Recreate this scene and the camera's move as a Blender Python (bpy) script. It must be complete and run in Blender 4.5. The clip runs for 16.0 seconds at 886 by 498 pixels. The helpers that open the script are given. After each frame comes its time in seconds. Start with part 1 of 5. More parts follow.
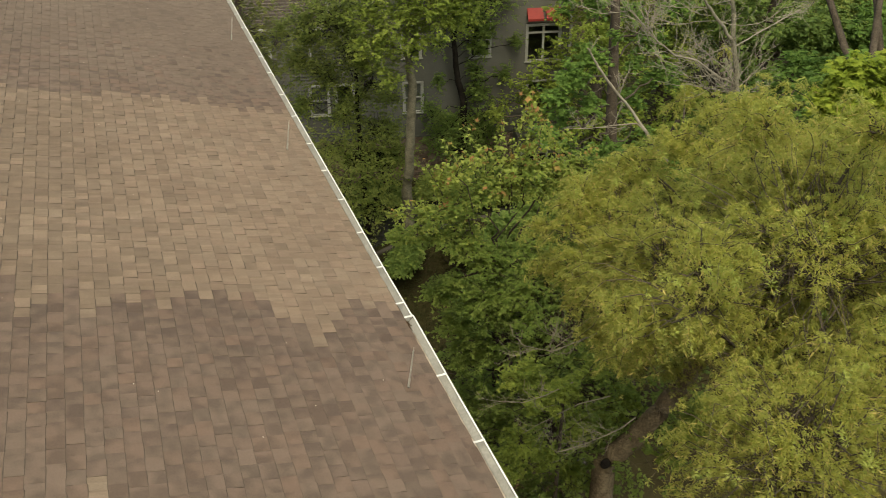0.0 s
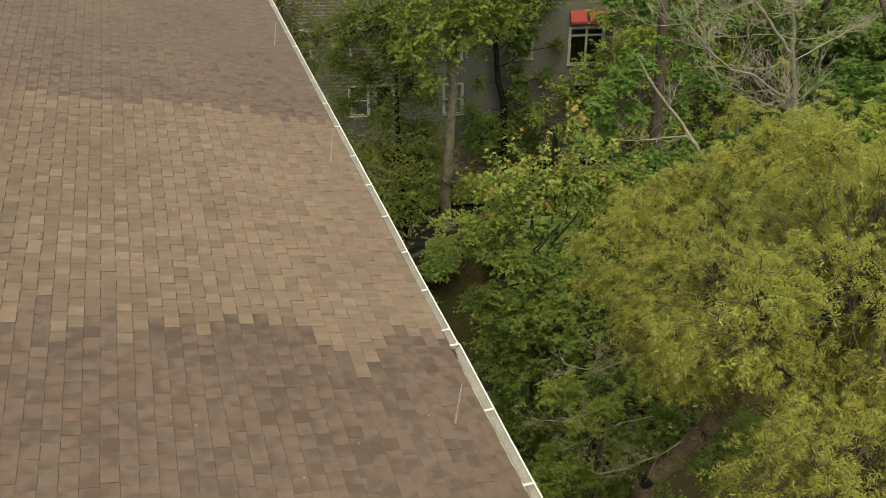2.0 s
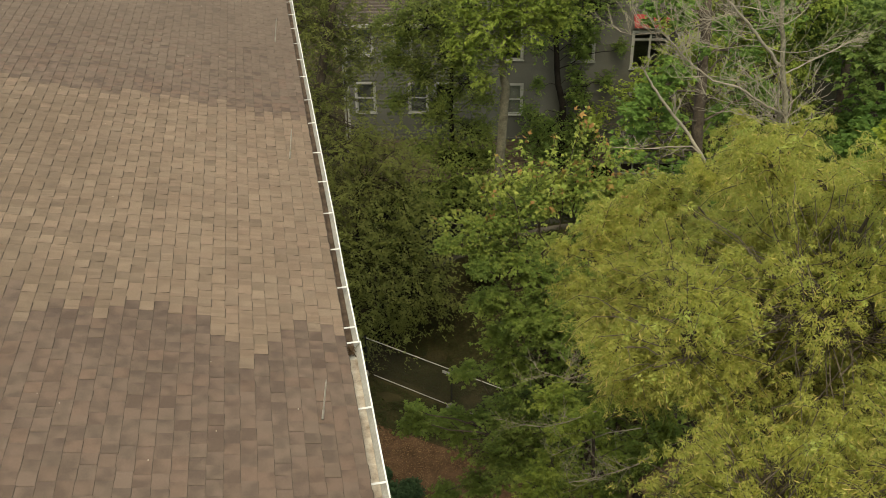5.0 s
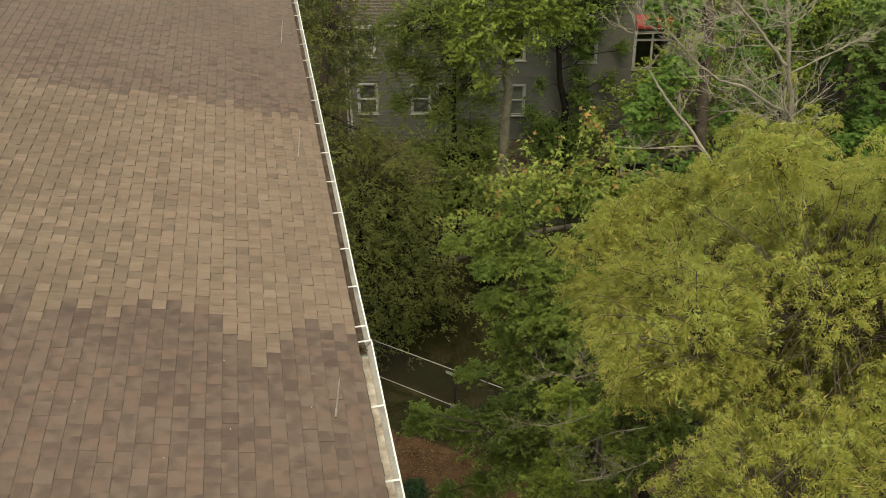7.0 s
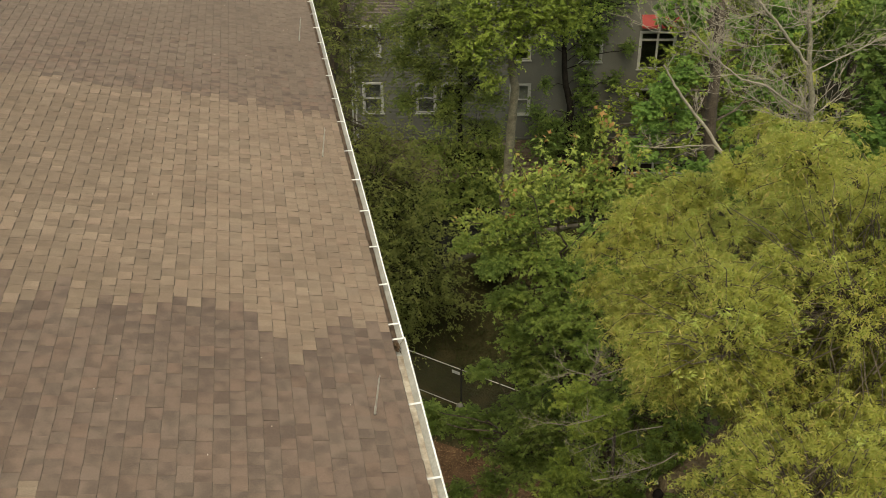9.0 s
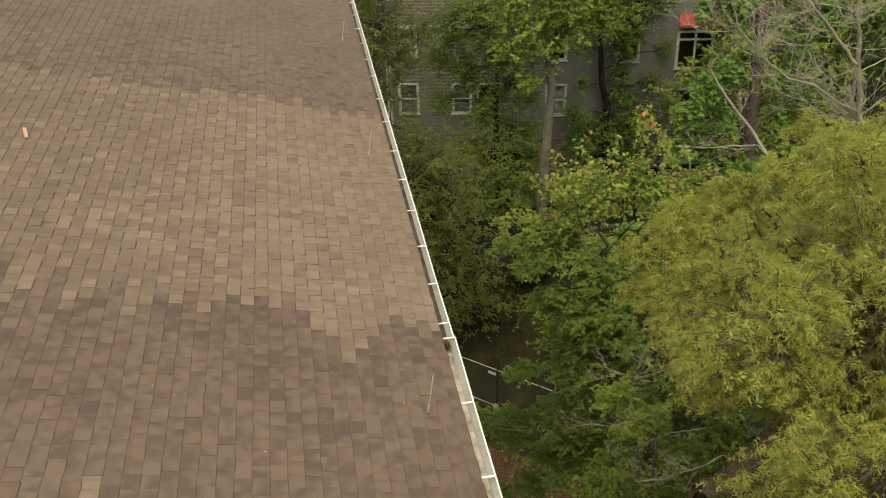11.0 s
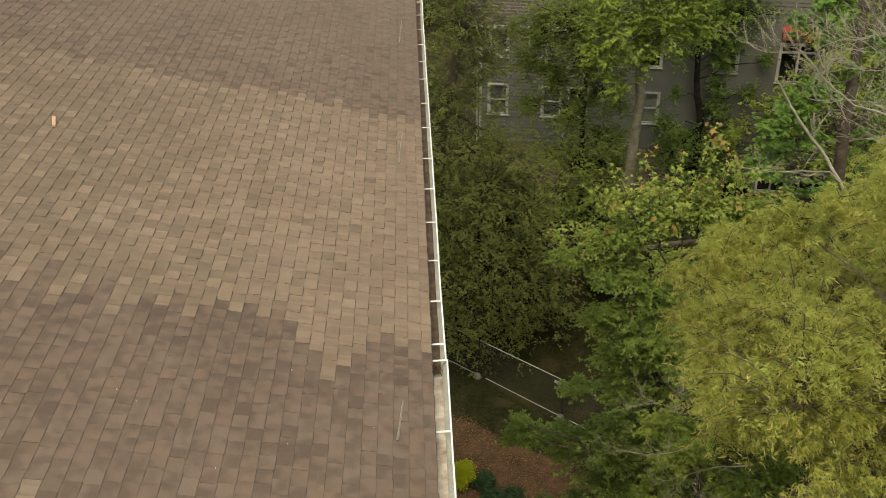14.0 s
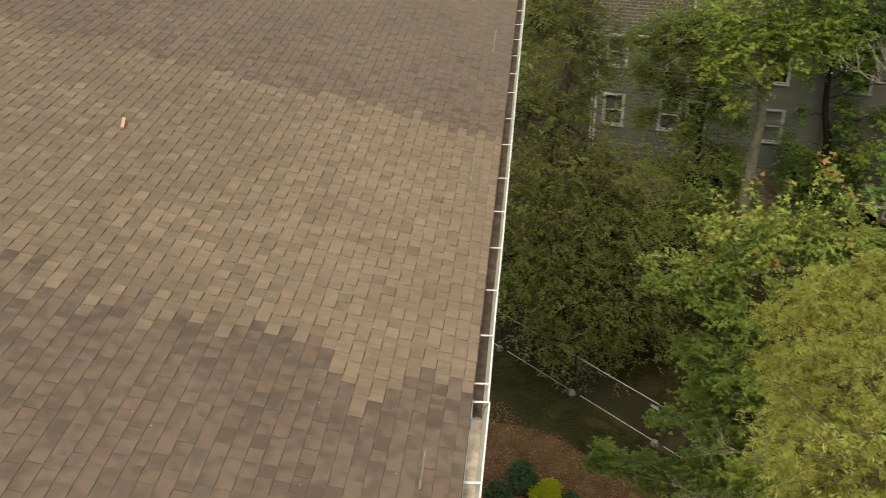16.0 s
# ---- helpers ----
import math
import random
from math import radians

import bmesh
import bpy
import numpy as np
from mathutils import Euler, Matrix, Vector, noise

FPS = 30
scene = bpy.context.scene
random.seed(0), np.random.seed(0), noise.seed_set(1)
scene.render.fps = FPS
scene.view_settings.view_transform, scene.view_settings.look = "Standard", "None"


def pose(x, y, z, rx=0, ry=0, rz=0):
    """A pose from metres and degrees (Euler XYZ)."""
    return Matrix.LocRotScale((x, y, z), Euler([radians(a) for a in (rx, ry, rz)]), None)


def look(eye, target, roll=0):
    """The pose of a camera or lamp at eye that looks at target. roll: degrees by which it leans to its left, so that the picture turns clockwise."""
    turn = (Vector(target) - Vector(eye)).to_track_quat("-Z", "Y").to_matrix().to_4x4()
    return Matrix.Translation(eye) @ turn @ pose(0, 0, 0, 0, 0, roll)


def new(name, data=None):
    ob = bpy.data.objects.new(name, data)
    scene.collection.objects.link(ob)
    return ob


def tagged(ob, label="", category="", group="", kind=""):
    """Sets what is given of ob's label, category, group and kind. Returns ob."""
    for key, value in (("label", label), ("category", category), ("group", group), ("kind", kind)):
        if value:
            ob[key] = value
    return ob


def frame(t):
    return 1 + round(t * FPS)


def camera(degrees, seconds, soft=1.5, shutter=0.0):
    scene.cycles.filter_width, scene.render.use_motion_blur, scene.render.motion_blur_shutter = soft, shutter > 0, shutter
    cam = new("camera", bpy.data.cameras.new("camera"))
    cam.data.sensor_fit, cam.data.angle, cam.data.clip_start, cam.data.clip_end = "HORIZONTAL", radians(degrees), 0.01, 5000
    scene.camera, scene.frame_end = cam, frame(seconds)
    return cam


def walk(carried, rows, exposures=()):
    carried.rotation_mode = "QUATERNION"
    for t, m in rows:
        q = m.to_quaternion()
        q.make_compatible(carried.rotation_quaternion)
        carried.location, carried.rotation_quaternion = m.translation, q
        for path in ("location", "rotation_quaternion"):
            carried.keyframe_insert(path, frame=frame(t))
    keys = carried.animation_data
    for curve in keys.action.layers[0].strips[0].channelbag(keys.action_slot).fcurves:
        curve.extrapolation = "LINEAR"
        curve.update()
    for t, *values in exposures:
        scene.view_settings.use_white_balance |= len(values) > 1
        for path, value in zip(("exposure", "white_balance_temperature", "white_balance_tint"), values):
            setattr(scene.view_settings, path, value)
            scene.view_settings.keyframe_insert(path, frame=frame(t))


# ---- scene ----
cam = camera(48.8, 16.0, soft=0.55, shutter=0.5)
PATH = [
    (0, (-2.483, -8.293, 25.182), (-1.919, -6.652, 24.188), -0.3),
    (0.5, (-2.459, -8.146, 25.183), (-1.931, -6.493, 24.188), -0.3),
    (1, (-2.43, -7.952, 25.204), (-1.919, -6.295, 24.207), -0.3),
    (1.5, (-2.44, -7.833, 25.217), (-1.931, -6.176, 24.219), -0.3),
    (2, (-2.474, -7.768, 25.229), (-1.976, -6.108, 24.23), -0.2),
    (2.5, (-2.432, -7.765, 25.246), (-1.961, -6.098, 24.246), -0.2),
    (3, (-2.106, -7.856, 25.261), (-1.724, -6.167, 24.261), -0.2),
    (3.5, (-1.521, -8.025, 25.281), (-1.196, -6.324, 24.279), -0.4),
    (4, (-0.762, -8.23, 25.286), (-0.449, -6.527, 24.286), -0.5),
    (4.2, (-0.629, -8.266, 25.3), (-0.312, -6.565, 24.297), -0.3),
    (6.5, (-0.688, -8.35, 25.337), (-0.375, -6.647, 24.337), -0.5),
    (7, (-0.745, -8.351, 25.324), (-0.43, -6.648, 24.324), -0.5),
    (7.5, (-0.781, -8.362, 25.32), (-0.464, -6.659, 24.32), -0.4),
    (8, (-0.837, -8.349, 25.311), (-0.519, -6.647, 24.31), -0.3),
    (8.5, (-0.922, -8.331, 25.308), (-0.603, -6.629, 24.307), -0.3),
    (9, (-1.123, -8.288, 25.307), (-0.802, -6.587, 24.307), -0.3),
    (9.5, (-1.295, -8.261, 25.314), (-0.975, -6.56, 24.313), -0.3),
    (10, (-1.382, -8.255, 25.313), (-1.07, -6.551, 24.312), -0.4),
    (10.2, (-1.375, -8.289, 25.315), (-1.073, -6.582, 24.319), -0.7),
    (12.5, (-0.953, -8.204, 25.302), (-0.779, -6.482, 24.3), -0.6),
    (13, (-0.699, -8.151, 25.311), (-0.558, -6.426, 24.308), -0.6),
    (13.5, (-0.463, -8.068, 25.312), (-0.365, -6.34, 24.309), -0.6),
    (14, (-0.246, -7.938, 25.303), (-0.192, -6.209, 24.301), -0.7),
    (14.5, (-0.089, -7.792, 25.299), (-0.089, -6.061, 24.296), -0.8),
    (15, (0.078, -7.6, 25.294), (0.032, -5.87, 24.291), -0.8),
    (15.5, (0.234, -7.421, 25.282), (0.14, -5.692, 24.281), -0.8),
    (16, (0.395, -7.244, 25.253), (0.21, -5.521, 24.255), -1.0),
]
walk(cam, [(t, look(eye, target, roll)) for t, eye, target, roll in PATH], exposures=[(0, 1.25, 7600, -2)])

# ---- light: a thin overcast sky ----
world = bpy.data.worlds.new("overcast_sky")
scene.world = world
world.use_nodes = True
wn = world.node_tree.nodes
sky = wn.new("ShaderNodeTexSky")
sky.sky_type, sky.sun_disc = "NISHITA", False
sky.sun_elevation, sky.sun_rotation = radians(58), radians(200)
sky.dust_density, sky.ozone_density = 4.0, 1.0
wn["Background"].inputs["Strength"].default_value = 0.12
world.node_tree.links.new(sky.outputs["Color"], wn["Background"].inputs["Color"])
sun = new("sun", bpy.data.lights.new("sun", "SUN"))
sun.data.energy, sun.data.angle, sun.data.color = 1.4, radians(80), (1.0, 0.95, 0.86)
sun.matrix_world = look((-8, -22, 60), (0, 0, 10))

# ---- materials ----
def node_material(name):
    m = bpy.data.materials.new(name)
    m.use_nodes = True
    nt = m.node_tree
    return m, nt, nt.nodes["Principled BSDF"], nt.nodes["Material Output"]


def add(nt, kind, **values):
    n = nt.nodes.new(kind)
    for k, v in values.items():
        n.inputs[k].default_value = v
    return n


def ramp(nt, stops, factor):
    n = nt.nodes.new("ShaderNodeValToRGB")
    els = n.color_ramp.elements
    while len(els) < len(stops):
        els.new(0.5)
    for e, (p, c) in zip(els, stops):
        e.position, e.color = p, (*c, 1)
    nt.links.new(factor, n.inputs["Fac"])
    return n.outputs["Color"]


def noise_tex(nt, scale, detail=4.0, rough=0.6, coord="Object", shift=None):
    n = add(nt, "ShaderNodeTexNoise", Scale=scale, Detail=detail, Roughness=rough)
    if shift is not None:
        n.noise_dimensions = "4D"
        w = nt.nodes.new("ShaderNodeMath")
        w.operation = "MULTIPLY"
        w.inputs[1].default_value = 60.0
        nt.links.new(shift, w.inputs[0])
        nt.links.new(w.outputs[0], n.inputs["W"])
    if coord == "Position":
        nt.links.new(nt.nodes.new("ShaderNodeNewGeometry").outputs["Position"], n.inputs["Vector"])
    else:
        nt.links.new(nt.nodes.new("ShaderNodeTexCoord").outputs[coord], n.inputs["Vector"])
    return n.outputs["Fac"]


def mixed(nt, a, b, factor, mode="MIX"):
    n = nt.nodes.new("ShaderNodeMix")
    n.data_type, n.blend_type = "RGBA", mode
    for sock, v in ((n.inputs[0], factor), (n.inputs[6], a), (n.inputs[7], b)):
        if isinstance(v, (int, float)):
            sock.default_value = v
        elif isinstance(v, tuple):
            sock.default_value = (*v, 1)
        else:
            nt.links.new(v, sock)
    return n.outputs[2]


def bumped(nt, bsdf, height, strength=0.3, distance=0.01):
    b = add(nt, "ShaderNodeBump", Strength=strength, Distance=distance)
    nt.links.new(height, b.inputs["Height"])
    nt.links.new(b.outputs["Normal"], bsdf.inputs["Normal"])


def piece_random(nt):
    """A random number that differs from piece to piece, whether it is an object or an island of a mesh."""
    a, b = nt.nodes.new("ShaderNodeObjectInfo"), nt.nodes.new("ShaderNodeNewGeometry")
    s, f = nt.nodes.new("ShaderNodeMath"), nt.nodes.new("ShaderNodeMath")
    s.operation, f.operation = "ADD", "FRACT"
    nt.links.new(a.outputs["Random"], s.inputs[0])
    nt.links.new(b.outputs["Random Per Island"], s.inputs[1])
    nt.links.new(s.outputs[0], f.inputs[0])
    return f.outputs[0]


def surface(name, low, high, scale=3.0, fine=60.0, rough=0.8, bump=0.3, depth=0.01, metal=0.0, grain=0.35):
    """A surface that varies between two colours at a large and a fine scale."""
    m, nt, bsdf, _ = node_material(name)
    big = noise_tex(nt, scale, 5)
    small = noise_tex(nt, fine, 3)
    c = ramp(nt, [(0.3, low), (0.7, high)], big)
    g = ramp(nt, [(0.3, (0.55, 0.55, 0.55)), (0.7, (1.2, 1.2, 1.2))], small)
    nt.links.new(mixed(nt, c, g, grain, "MULTIPLY"), bsdf.inputs["Base Color"])
    bsdf.inputs["Roughness"].default_value, bsdf.inputs["Metallic"].default_value = rough, metal
    if rough >= 0.85:
        bsdf.inputs["Specular IOR Level"].default_value = 0.08
    bumped(nt, bsdf, small, bump, depth)
    return m


def shingle_material(name, tones, blend, crisp=0.0):
    """Asphalt shingle: one tone for each tab, granules, and darker bands across the tabs, soft or crisp."""
    m, nt, bsdf, _ = node_material(name)
    r = piece_random(nt)
    c = ramp(nt, [(i / (len(tones) - 1), t) for i, t in enumerate(tones)], r)
    w = nt.nodes.new("ShaderNodeMath")
    w.operation = "MULTIPLY"
    w.inputs[1].default_value = 60.0
    nt.links.new(r, w.inputs[0])
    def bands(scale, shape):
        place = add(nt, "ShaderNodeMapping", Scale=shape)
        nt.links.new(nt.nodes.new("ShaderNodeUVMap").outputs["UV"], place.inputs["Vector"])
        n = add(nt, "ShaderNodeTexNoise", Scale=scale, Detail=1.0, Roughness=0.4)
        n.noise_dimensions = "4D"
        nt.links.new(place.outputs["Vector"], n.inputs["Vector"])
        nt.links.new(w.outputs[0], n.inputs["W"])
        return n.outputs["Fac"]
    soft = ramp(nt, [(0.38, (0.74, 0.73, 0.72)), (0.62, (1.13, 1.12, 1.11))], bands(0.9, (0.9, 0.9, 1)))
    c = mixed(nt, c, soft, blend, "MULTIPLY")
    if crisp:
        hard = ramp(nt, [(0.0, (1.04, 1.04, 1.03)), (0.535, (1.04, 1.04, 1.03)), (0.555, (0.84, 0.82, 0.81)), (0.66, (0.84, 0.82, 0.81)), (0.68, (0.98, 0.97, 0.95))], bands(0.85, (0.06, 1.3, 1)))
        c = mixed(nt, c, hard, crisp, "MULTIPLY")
    wide = ramp(nt, [(0.3, (0.86, 0.84, 0.83)), (0.7, (1.1, 1.1, 1.1))], noise_tex(nt, 0.7, 3, 0.6, "Position"))
    c = mixed(nt, c, wide, 0.7, "MULTIPLY")
    gran = noise_tex(nt, 130, 4, 0.75, "Position")
    c = mixed(nt, c, ramp(nt, [(0.35, (0.7, 0.7, 0.7)), (0.65, (1.28, 1.28, 1.28))], gran), 0.7, "MULTIPLY")
    nt.links.new(c, bsdf.inputs["Base Color"])
    bsdf.inputs["Roughness"].default_value = 0.95
    bsdf.inputs["Specular IOR Level"].default_value = 0.2
    bumped(nt, bsdf, gran, 0.35, 0.003)
    return m


def leaf_material(name, tones, clear=0.45, patch=1.2, dull=(0.74, 0.8, 0.7)):
    """Leaves: each of its own tone, tinted in patches, letting some light through."""
    m, nt, bsdf, out = node_material(name)
    c = ramp(nt, [(i / (len(tones) - 1), t) for i, t in enumerate(tones)], piece_random(nt))
    area = ramp(nt, [(0.35, dull), (0.65, (1.15, 1.12, 1.05))], noise_tex(nt, patch, 3))
    c = mixed(nt, c, area, 0.75, "MULTIPLY")
    nt.links.new(c, bsdf.inputs["Base Color"])
    bsdf.inputs["Roughness"].default_value = 0.6
    bsdf.inputs["Specular IOR Level"].default_value = 0.08
    tr, mx = nt.nodes.new("ShaderNodeBsdfTranslucent"), nt.nodes.new("ShaderNodeMixShader")
    nt.links.new(c, tr.inputs["Color"])
    mx.inputs[0].default_value = clear
    nt.links.new(bsdf.outputs[0], mx.inputs[1])
    nt.links.new(tr.outputs[0], mx.inputs[2])
    nt.links.new(mx.outputs[0], out.inputs["Surface"])
    return m


M = {}
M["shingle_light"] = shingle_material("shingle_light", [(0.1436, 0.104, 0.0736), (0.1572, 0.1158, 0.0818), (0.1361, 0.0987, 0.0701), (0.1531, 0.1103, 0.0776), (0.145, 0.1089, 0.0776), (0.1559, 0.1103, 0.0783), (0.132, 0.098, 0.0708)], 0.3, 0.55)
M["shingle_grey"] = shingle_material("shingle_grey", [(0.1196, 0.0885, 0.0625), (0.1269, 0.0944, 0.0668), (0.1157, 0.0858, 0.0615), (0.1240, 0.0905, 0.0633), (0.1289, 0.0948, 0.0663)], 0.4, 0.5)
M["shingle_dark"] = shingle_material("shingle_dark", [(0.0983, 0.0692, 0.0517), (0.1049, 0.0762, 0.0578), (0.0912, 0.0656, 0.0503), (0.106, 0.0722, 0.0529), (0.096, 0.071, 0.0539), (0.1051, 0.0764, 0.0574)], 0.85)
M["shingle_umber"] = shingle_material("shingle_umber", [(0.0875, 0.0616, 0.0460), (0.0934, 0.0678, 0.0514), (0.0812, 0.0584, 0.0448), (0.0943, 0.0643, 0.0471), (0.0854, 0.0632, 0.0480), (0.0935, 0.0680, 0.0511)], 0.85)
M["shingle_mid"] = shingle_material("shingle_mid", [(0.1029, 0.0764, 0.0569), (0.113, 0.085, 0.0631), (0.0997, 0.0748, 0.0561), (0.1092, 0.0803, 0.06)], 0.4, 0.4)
# Cut asphalt edges; the tone also carries the shadow line under each course.
M["shingle_edge"] = surface("shingle_edge", (0.082, 0.062, 0.049), (0.122, 0.094, 0.073), 20, 200, 0.95)
M["felt"] = surface("felt", (0.0406, 0.0341, 0.02923), (0.06496, 0.05278, 0.04466))
M["gutter_white"] = surface("gutter_white", (0.5034, 0.4872, 0.4466), (0.6658, 0.6496, 0.6171), 2.0, 40, 0.45, 0.05, 0.002, 0, 0.25)
M["gutter_silt"] = surface("gutter_silt", (0.16, 0.12, 0.086), (0.52, 0.45, 0.36), 6, 90, 0.9, 0.6, 0.01)
# Greyer inside of the gutter: stains, plus the trough's shade put into the colour.
M["gutter_stain_shade"] = surface("gutter_stain_shade", (0.26, 0.25, 0.22), (0.36, 0.345, 0.31), 5.0, 40, 0.6, 0.1, 0.002, 0, 0.3)
M["gutter_muck"] = surface("gutter_muck", (0.05, 0.035, 0.024), (0.12, 0.085, 0.062), 7, 80, 0.95, 0.6, 0.01)
M["nest"] = surface("nest", (0.03, 0.02, 0.013), (0.12, 0.075, 0.042), 25, 90, 0.95, 0.8, 0.01)
M["aluminium"] = surface("aluminium", (0.3735, 0.3492, 0.3086), (0.5197, 0.4953, 0.4466), 12, 80, 0.4, 0.1, 0.002, 0.6)
M["offcut"] = surface("offcut", (0.36, 0.19, 0.11), (0.46, 0.29, 0.19), 14, 90, 0.8)
M["brick_wall"] = surface("brick_wall", (0.1786, 0.0812, 0.05684), (0.2761, 0.138, 0.09744), 2, 30, 0.9)
M["soffit"] = surface("soffit", (0.4466, 0.4304, 0.406), (0.5522, 0.5359, 0.5034), 2, 30, 0.7)
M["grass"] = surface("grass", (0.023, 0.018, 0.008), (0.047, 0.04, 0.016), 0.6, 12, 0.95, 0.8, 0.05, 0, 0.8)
M["mulch"] = surface("mulch", (0.04872, 0.0268, 0.0138), (0.1218, 0.06821, 0.03654), 1.3, 18, 0.95, 0.9, 0.04, 0, 0.8)
M["asphalt"] = surface("asphalt", (0.02761, 0.0268, 0.02517), (0.04872, 0.04547, 0.04222), 1, 60, 0.9)
M["concrete"] = surface("concrete", (0.1137, 0.1056, 0.08932), (0.1949, 0.1786, 0.1543), 1.5, 40, 0.9)
M["old_kerb"] = surface("old_kerb", (0.0406, 0.03654, 0.02923), (0.0812, 0.07308, 0.05846), 1.5, 40, 0.9)
M["siding"] = surface("siding", (0.08068, 0.07769, 0.06275), (0.1016, 0.09789, 0.07993), 0.8, 25, 0.7, 0.1, 0.003, 0, 0.3)
M["trim"] = surface("trim", (0.268, 0.2639, 0.2355), (0.3654, 0.3573, 0.3248), 2, 30, 0.6, 0.1, 0.003)
M["stone_base"] = surface("stone_base", (0.1056, 0.07308, 0.05278), (0.2274, 0.1624, 0.1137), 6, 30, 0.9, 0.6, 0.02)
M["blind"] = surface("blind", (0.09744, 0.09744, 0.08526), (0.1462, 0.1462, 0.1299), 2, 30, 0.7)
M["tan_roof"] = shingle_material("tan_roof", [(0.08526, 0.07146, 0.0609), (0.1015, 0.08526, 0.07308), (0.07714, 0.06496, 0.05684)], 0.4)
M["awning"] = surface("awning", (0.1949, 0.01786, 0.01462), (0.2598, 0.02598, 0.0203), 2, 30, 0.7)
M["interior"] = surface("interior", (0.09744, 0.08932, 0.0812), (0.1624, 0.1543, 0.138), 1, 20, 0.9)
M["galvanised"] = surface("galvanised", (0.2761, 0.2598, 0.2274), (0.406, 0.3816, 0.3329), 10, 60, 0.5, 0.1, 0.002, 0.3)
M["wire"] = surface("wire", (0.01299, 0.01218, 0.01056), (0.02598, 0.02436, 0.02192), 10, 60, 0.9, 0.1, 0.002, 0.0)
M["bark_grey"] = surface("bark_grey", (0.12, 0.11, 0.078), (0.235, 0.215, 0.155), 3, 22, 0.95, 0.9, 0.03, 0, 0.8)
M["bark_dark"] = surface("bark_dark", (0.009744, 0.00812, 0.006496), (0.02842, 0.02355, 0.01949), 3, 22, 0.95, 0.9, 0.03, 0, 0.8)
M["bark_brown"] = surface("bark_brown", (0.04831, 0.03796, 0.02761), (0.1104, 0.08976, 0.06902), 3, 22, 0.95, 0.9, 0.03, 0, 0.8)
M["dead_wood"] = surface("dead_wood", (0.165, 0.145, 0.112), (0.29, 0.255, 0.2), 4, 30, 0.9, 0.6, 0.01)
# Near-black: the darkness inside the trunk hole and bay windows, put into the colour.
M["hollow"] = surface("hollow", (0.009744, 0.00812, 0.006496), (0.02436, 0.01949, 0.01624), 8, 40, 0.95)
M["leaf_yellow"] = leaf_material("leaf_yellow", [(0.3658, 0.3747, 0.0956), (0.4028, 0.4068, 0.1051), (0.3299, 0.3475, 0.0912), (0.3819, 0.388, 0.0988), (0.4449, 0.4341, 0.1308), (0.3128, 0.3347, 0.0888), (0.4028, 0.4147, 0.1068)], 0.7, 0.8, (0.84, 0.87, 0.79))
M["leaf_maple"] = leaf_material("leaf_maple", [(0.1869, 0.2564, 0.0676), (0.2224, 0.2954, 0.0772), (0.1691, 0.2352, 0.0618), (0.2495, 0.3125, 0.0820), (0.2004, 0.2702, 0.0724)], 0.6)
M["leaf_star"] = leaf_material("leaf_star", [(0.1176, 0.1938, 0.048), (0.156, 0.245, 0.0576), (0.102, 0.1688, 0.0432), (0.1872, 0.2787, 0.0648)], 0.5)
M["leaf_tip"] = leaf_material("leaf_tip", [(0.2645, 0.3036, 0.0782), (0.2254, 0.2737, 0.069), (0.3036, 0.3323, 0.0874), (0.2438, 0.2932, 0.0736), (0.1955, 0.2541, 0.0586)], 0.5)
M["bark_ridged"] = surface("bark_ridged", (0.1, 0.076, 0.046), (0.22, 0.17, 0.108), 4, 18, 0.95, 1.0, 0.05, 0, 0.9)
M["leaf_lime"] = leaf_material("leaf_lime", [(0.299, 0.341, 0.084), (0.351, 0.379, 0.101), (0.255, 0.301, 0.074), (0.386, 0.396, 0.120)], 0.5)
M["leaf_fresh"] = leaf_material("leaf_fresh", [(0.2295, 0.289, 0.0425), (0.2805, 0.3315, 0.051), (0.1955, 0.255, 0.0382), (0.306, 0.34, 0.0595)], 0.55)
M["leaf_red"] = leaf_material("leaf_red", [(0.2901, 0.1534, 0.0684), (0.3099, 0.1913, 0.0722), (0.2713, 0.1994, 0.0646)], 0.45)
M["catkin"] = leaf_material("catkin", [(0.4246, 0.3487, 0.1177), (0.4917, 0.4048, 0.1441), (0.3564, 0.3168, 0.1012)])
M["leaf_deep"] = leaf_material("leaf_deep", [(0.1489, 0.2111, 0.0619), (0.1935, 0.2612, 0.0717), (0.133, 0.1897, 0.0555), (0.2327, 0.2888, 0.0782)], 0.55)
M["leaf_olive"] = leaf_material("leaf_olive", [(0.236, 0.262, 0.086), (0.262, 0.286, 0.094), (0.222, 0.25, 0.083), (0.272, 0.288, 0.098)], 0.72, 0.7, (0.84, 0.87, 0.82))
M["leaf_bright"] = leaf_material("leaf_bright", [(0.2398, 0.3048, 0.0673), (0.3013, 0.3636, 0.0764), (0.1981, 0.2573, 0.0627), (0.2596, 0.3152, 0.0718), (0.3013, 0.354, 0.0819)], 0.55)
M["leaf_mid"] = leaf_material("leaf_mid", [(0.2107, 0.2619, 0.0746), (0.2597, 0.3044, 0.0842), (0.1833, 0.2324, 0.0676), (0.3077, 0.3416, 0.0912)], 0.55)
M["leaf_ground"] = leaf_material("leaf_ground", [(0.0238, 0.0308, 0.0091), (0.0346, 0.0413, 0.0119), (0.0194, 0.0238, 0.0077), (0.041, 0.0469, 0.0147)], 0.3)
M["litter"] = leaf_material("litter", [(0.099, 0.054, 0.0288), (0.153, 0.09, 0.0468), (0.072, 0.0414, 0.0234), (0.225, 0.144, 0.0765), (0.117, 0.0675, 0.0342)], 0.1)
M["mesh_wire"] = surface("mesh_wire", (0.03, 0.026, 0.02), (0.052, 0.046, 0.036), 10, 60, 0.95)
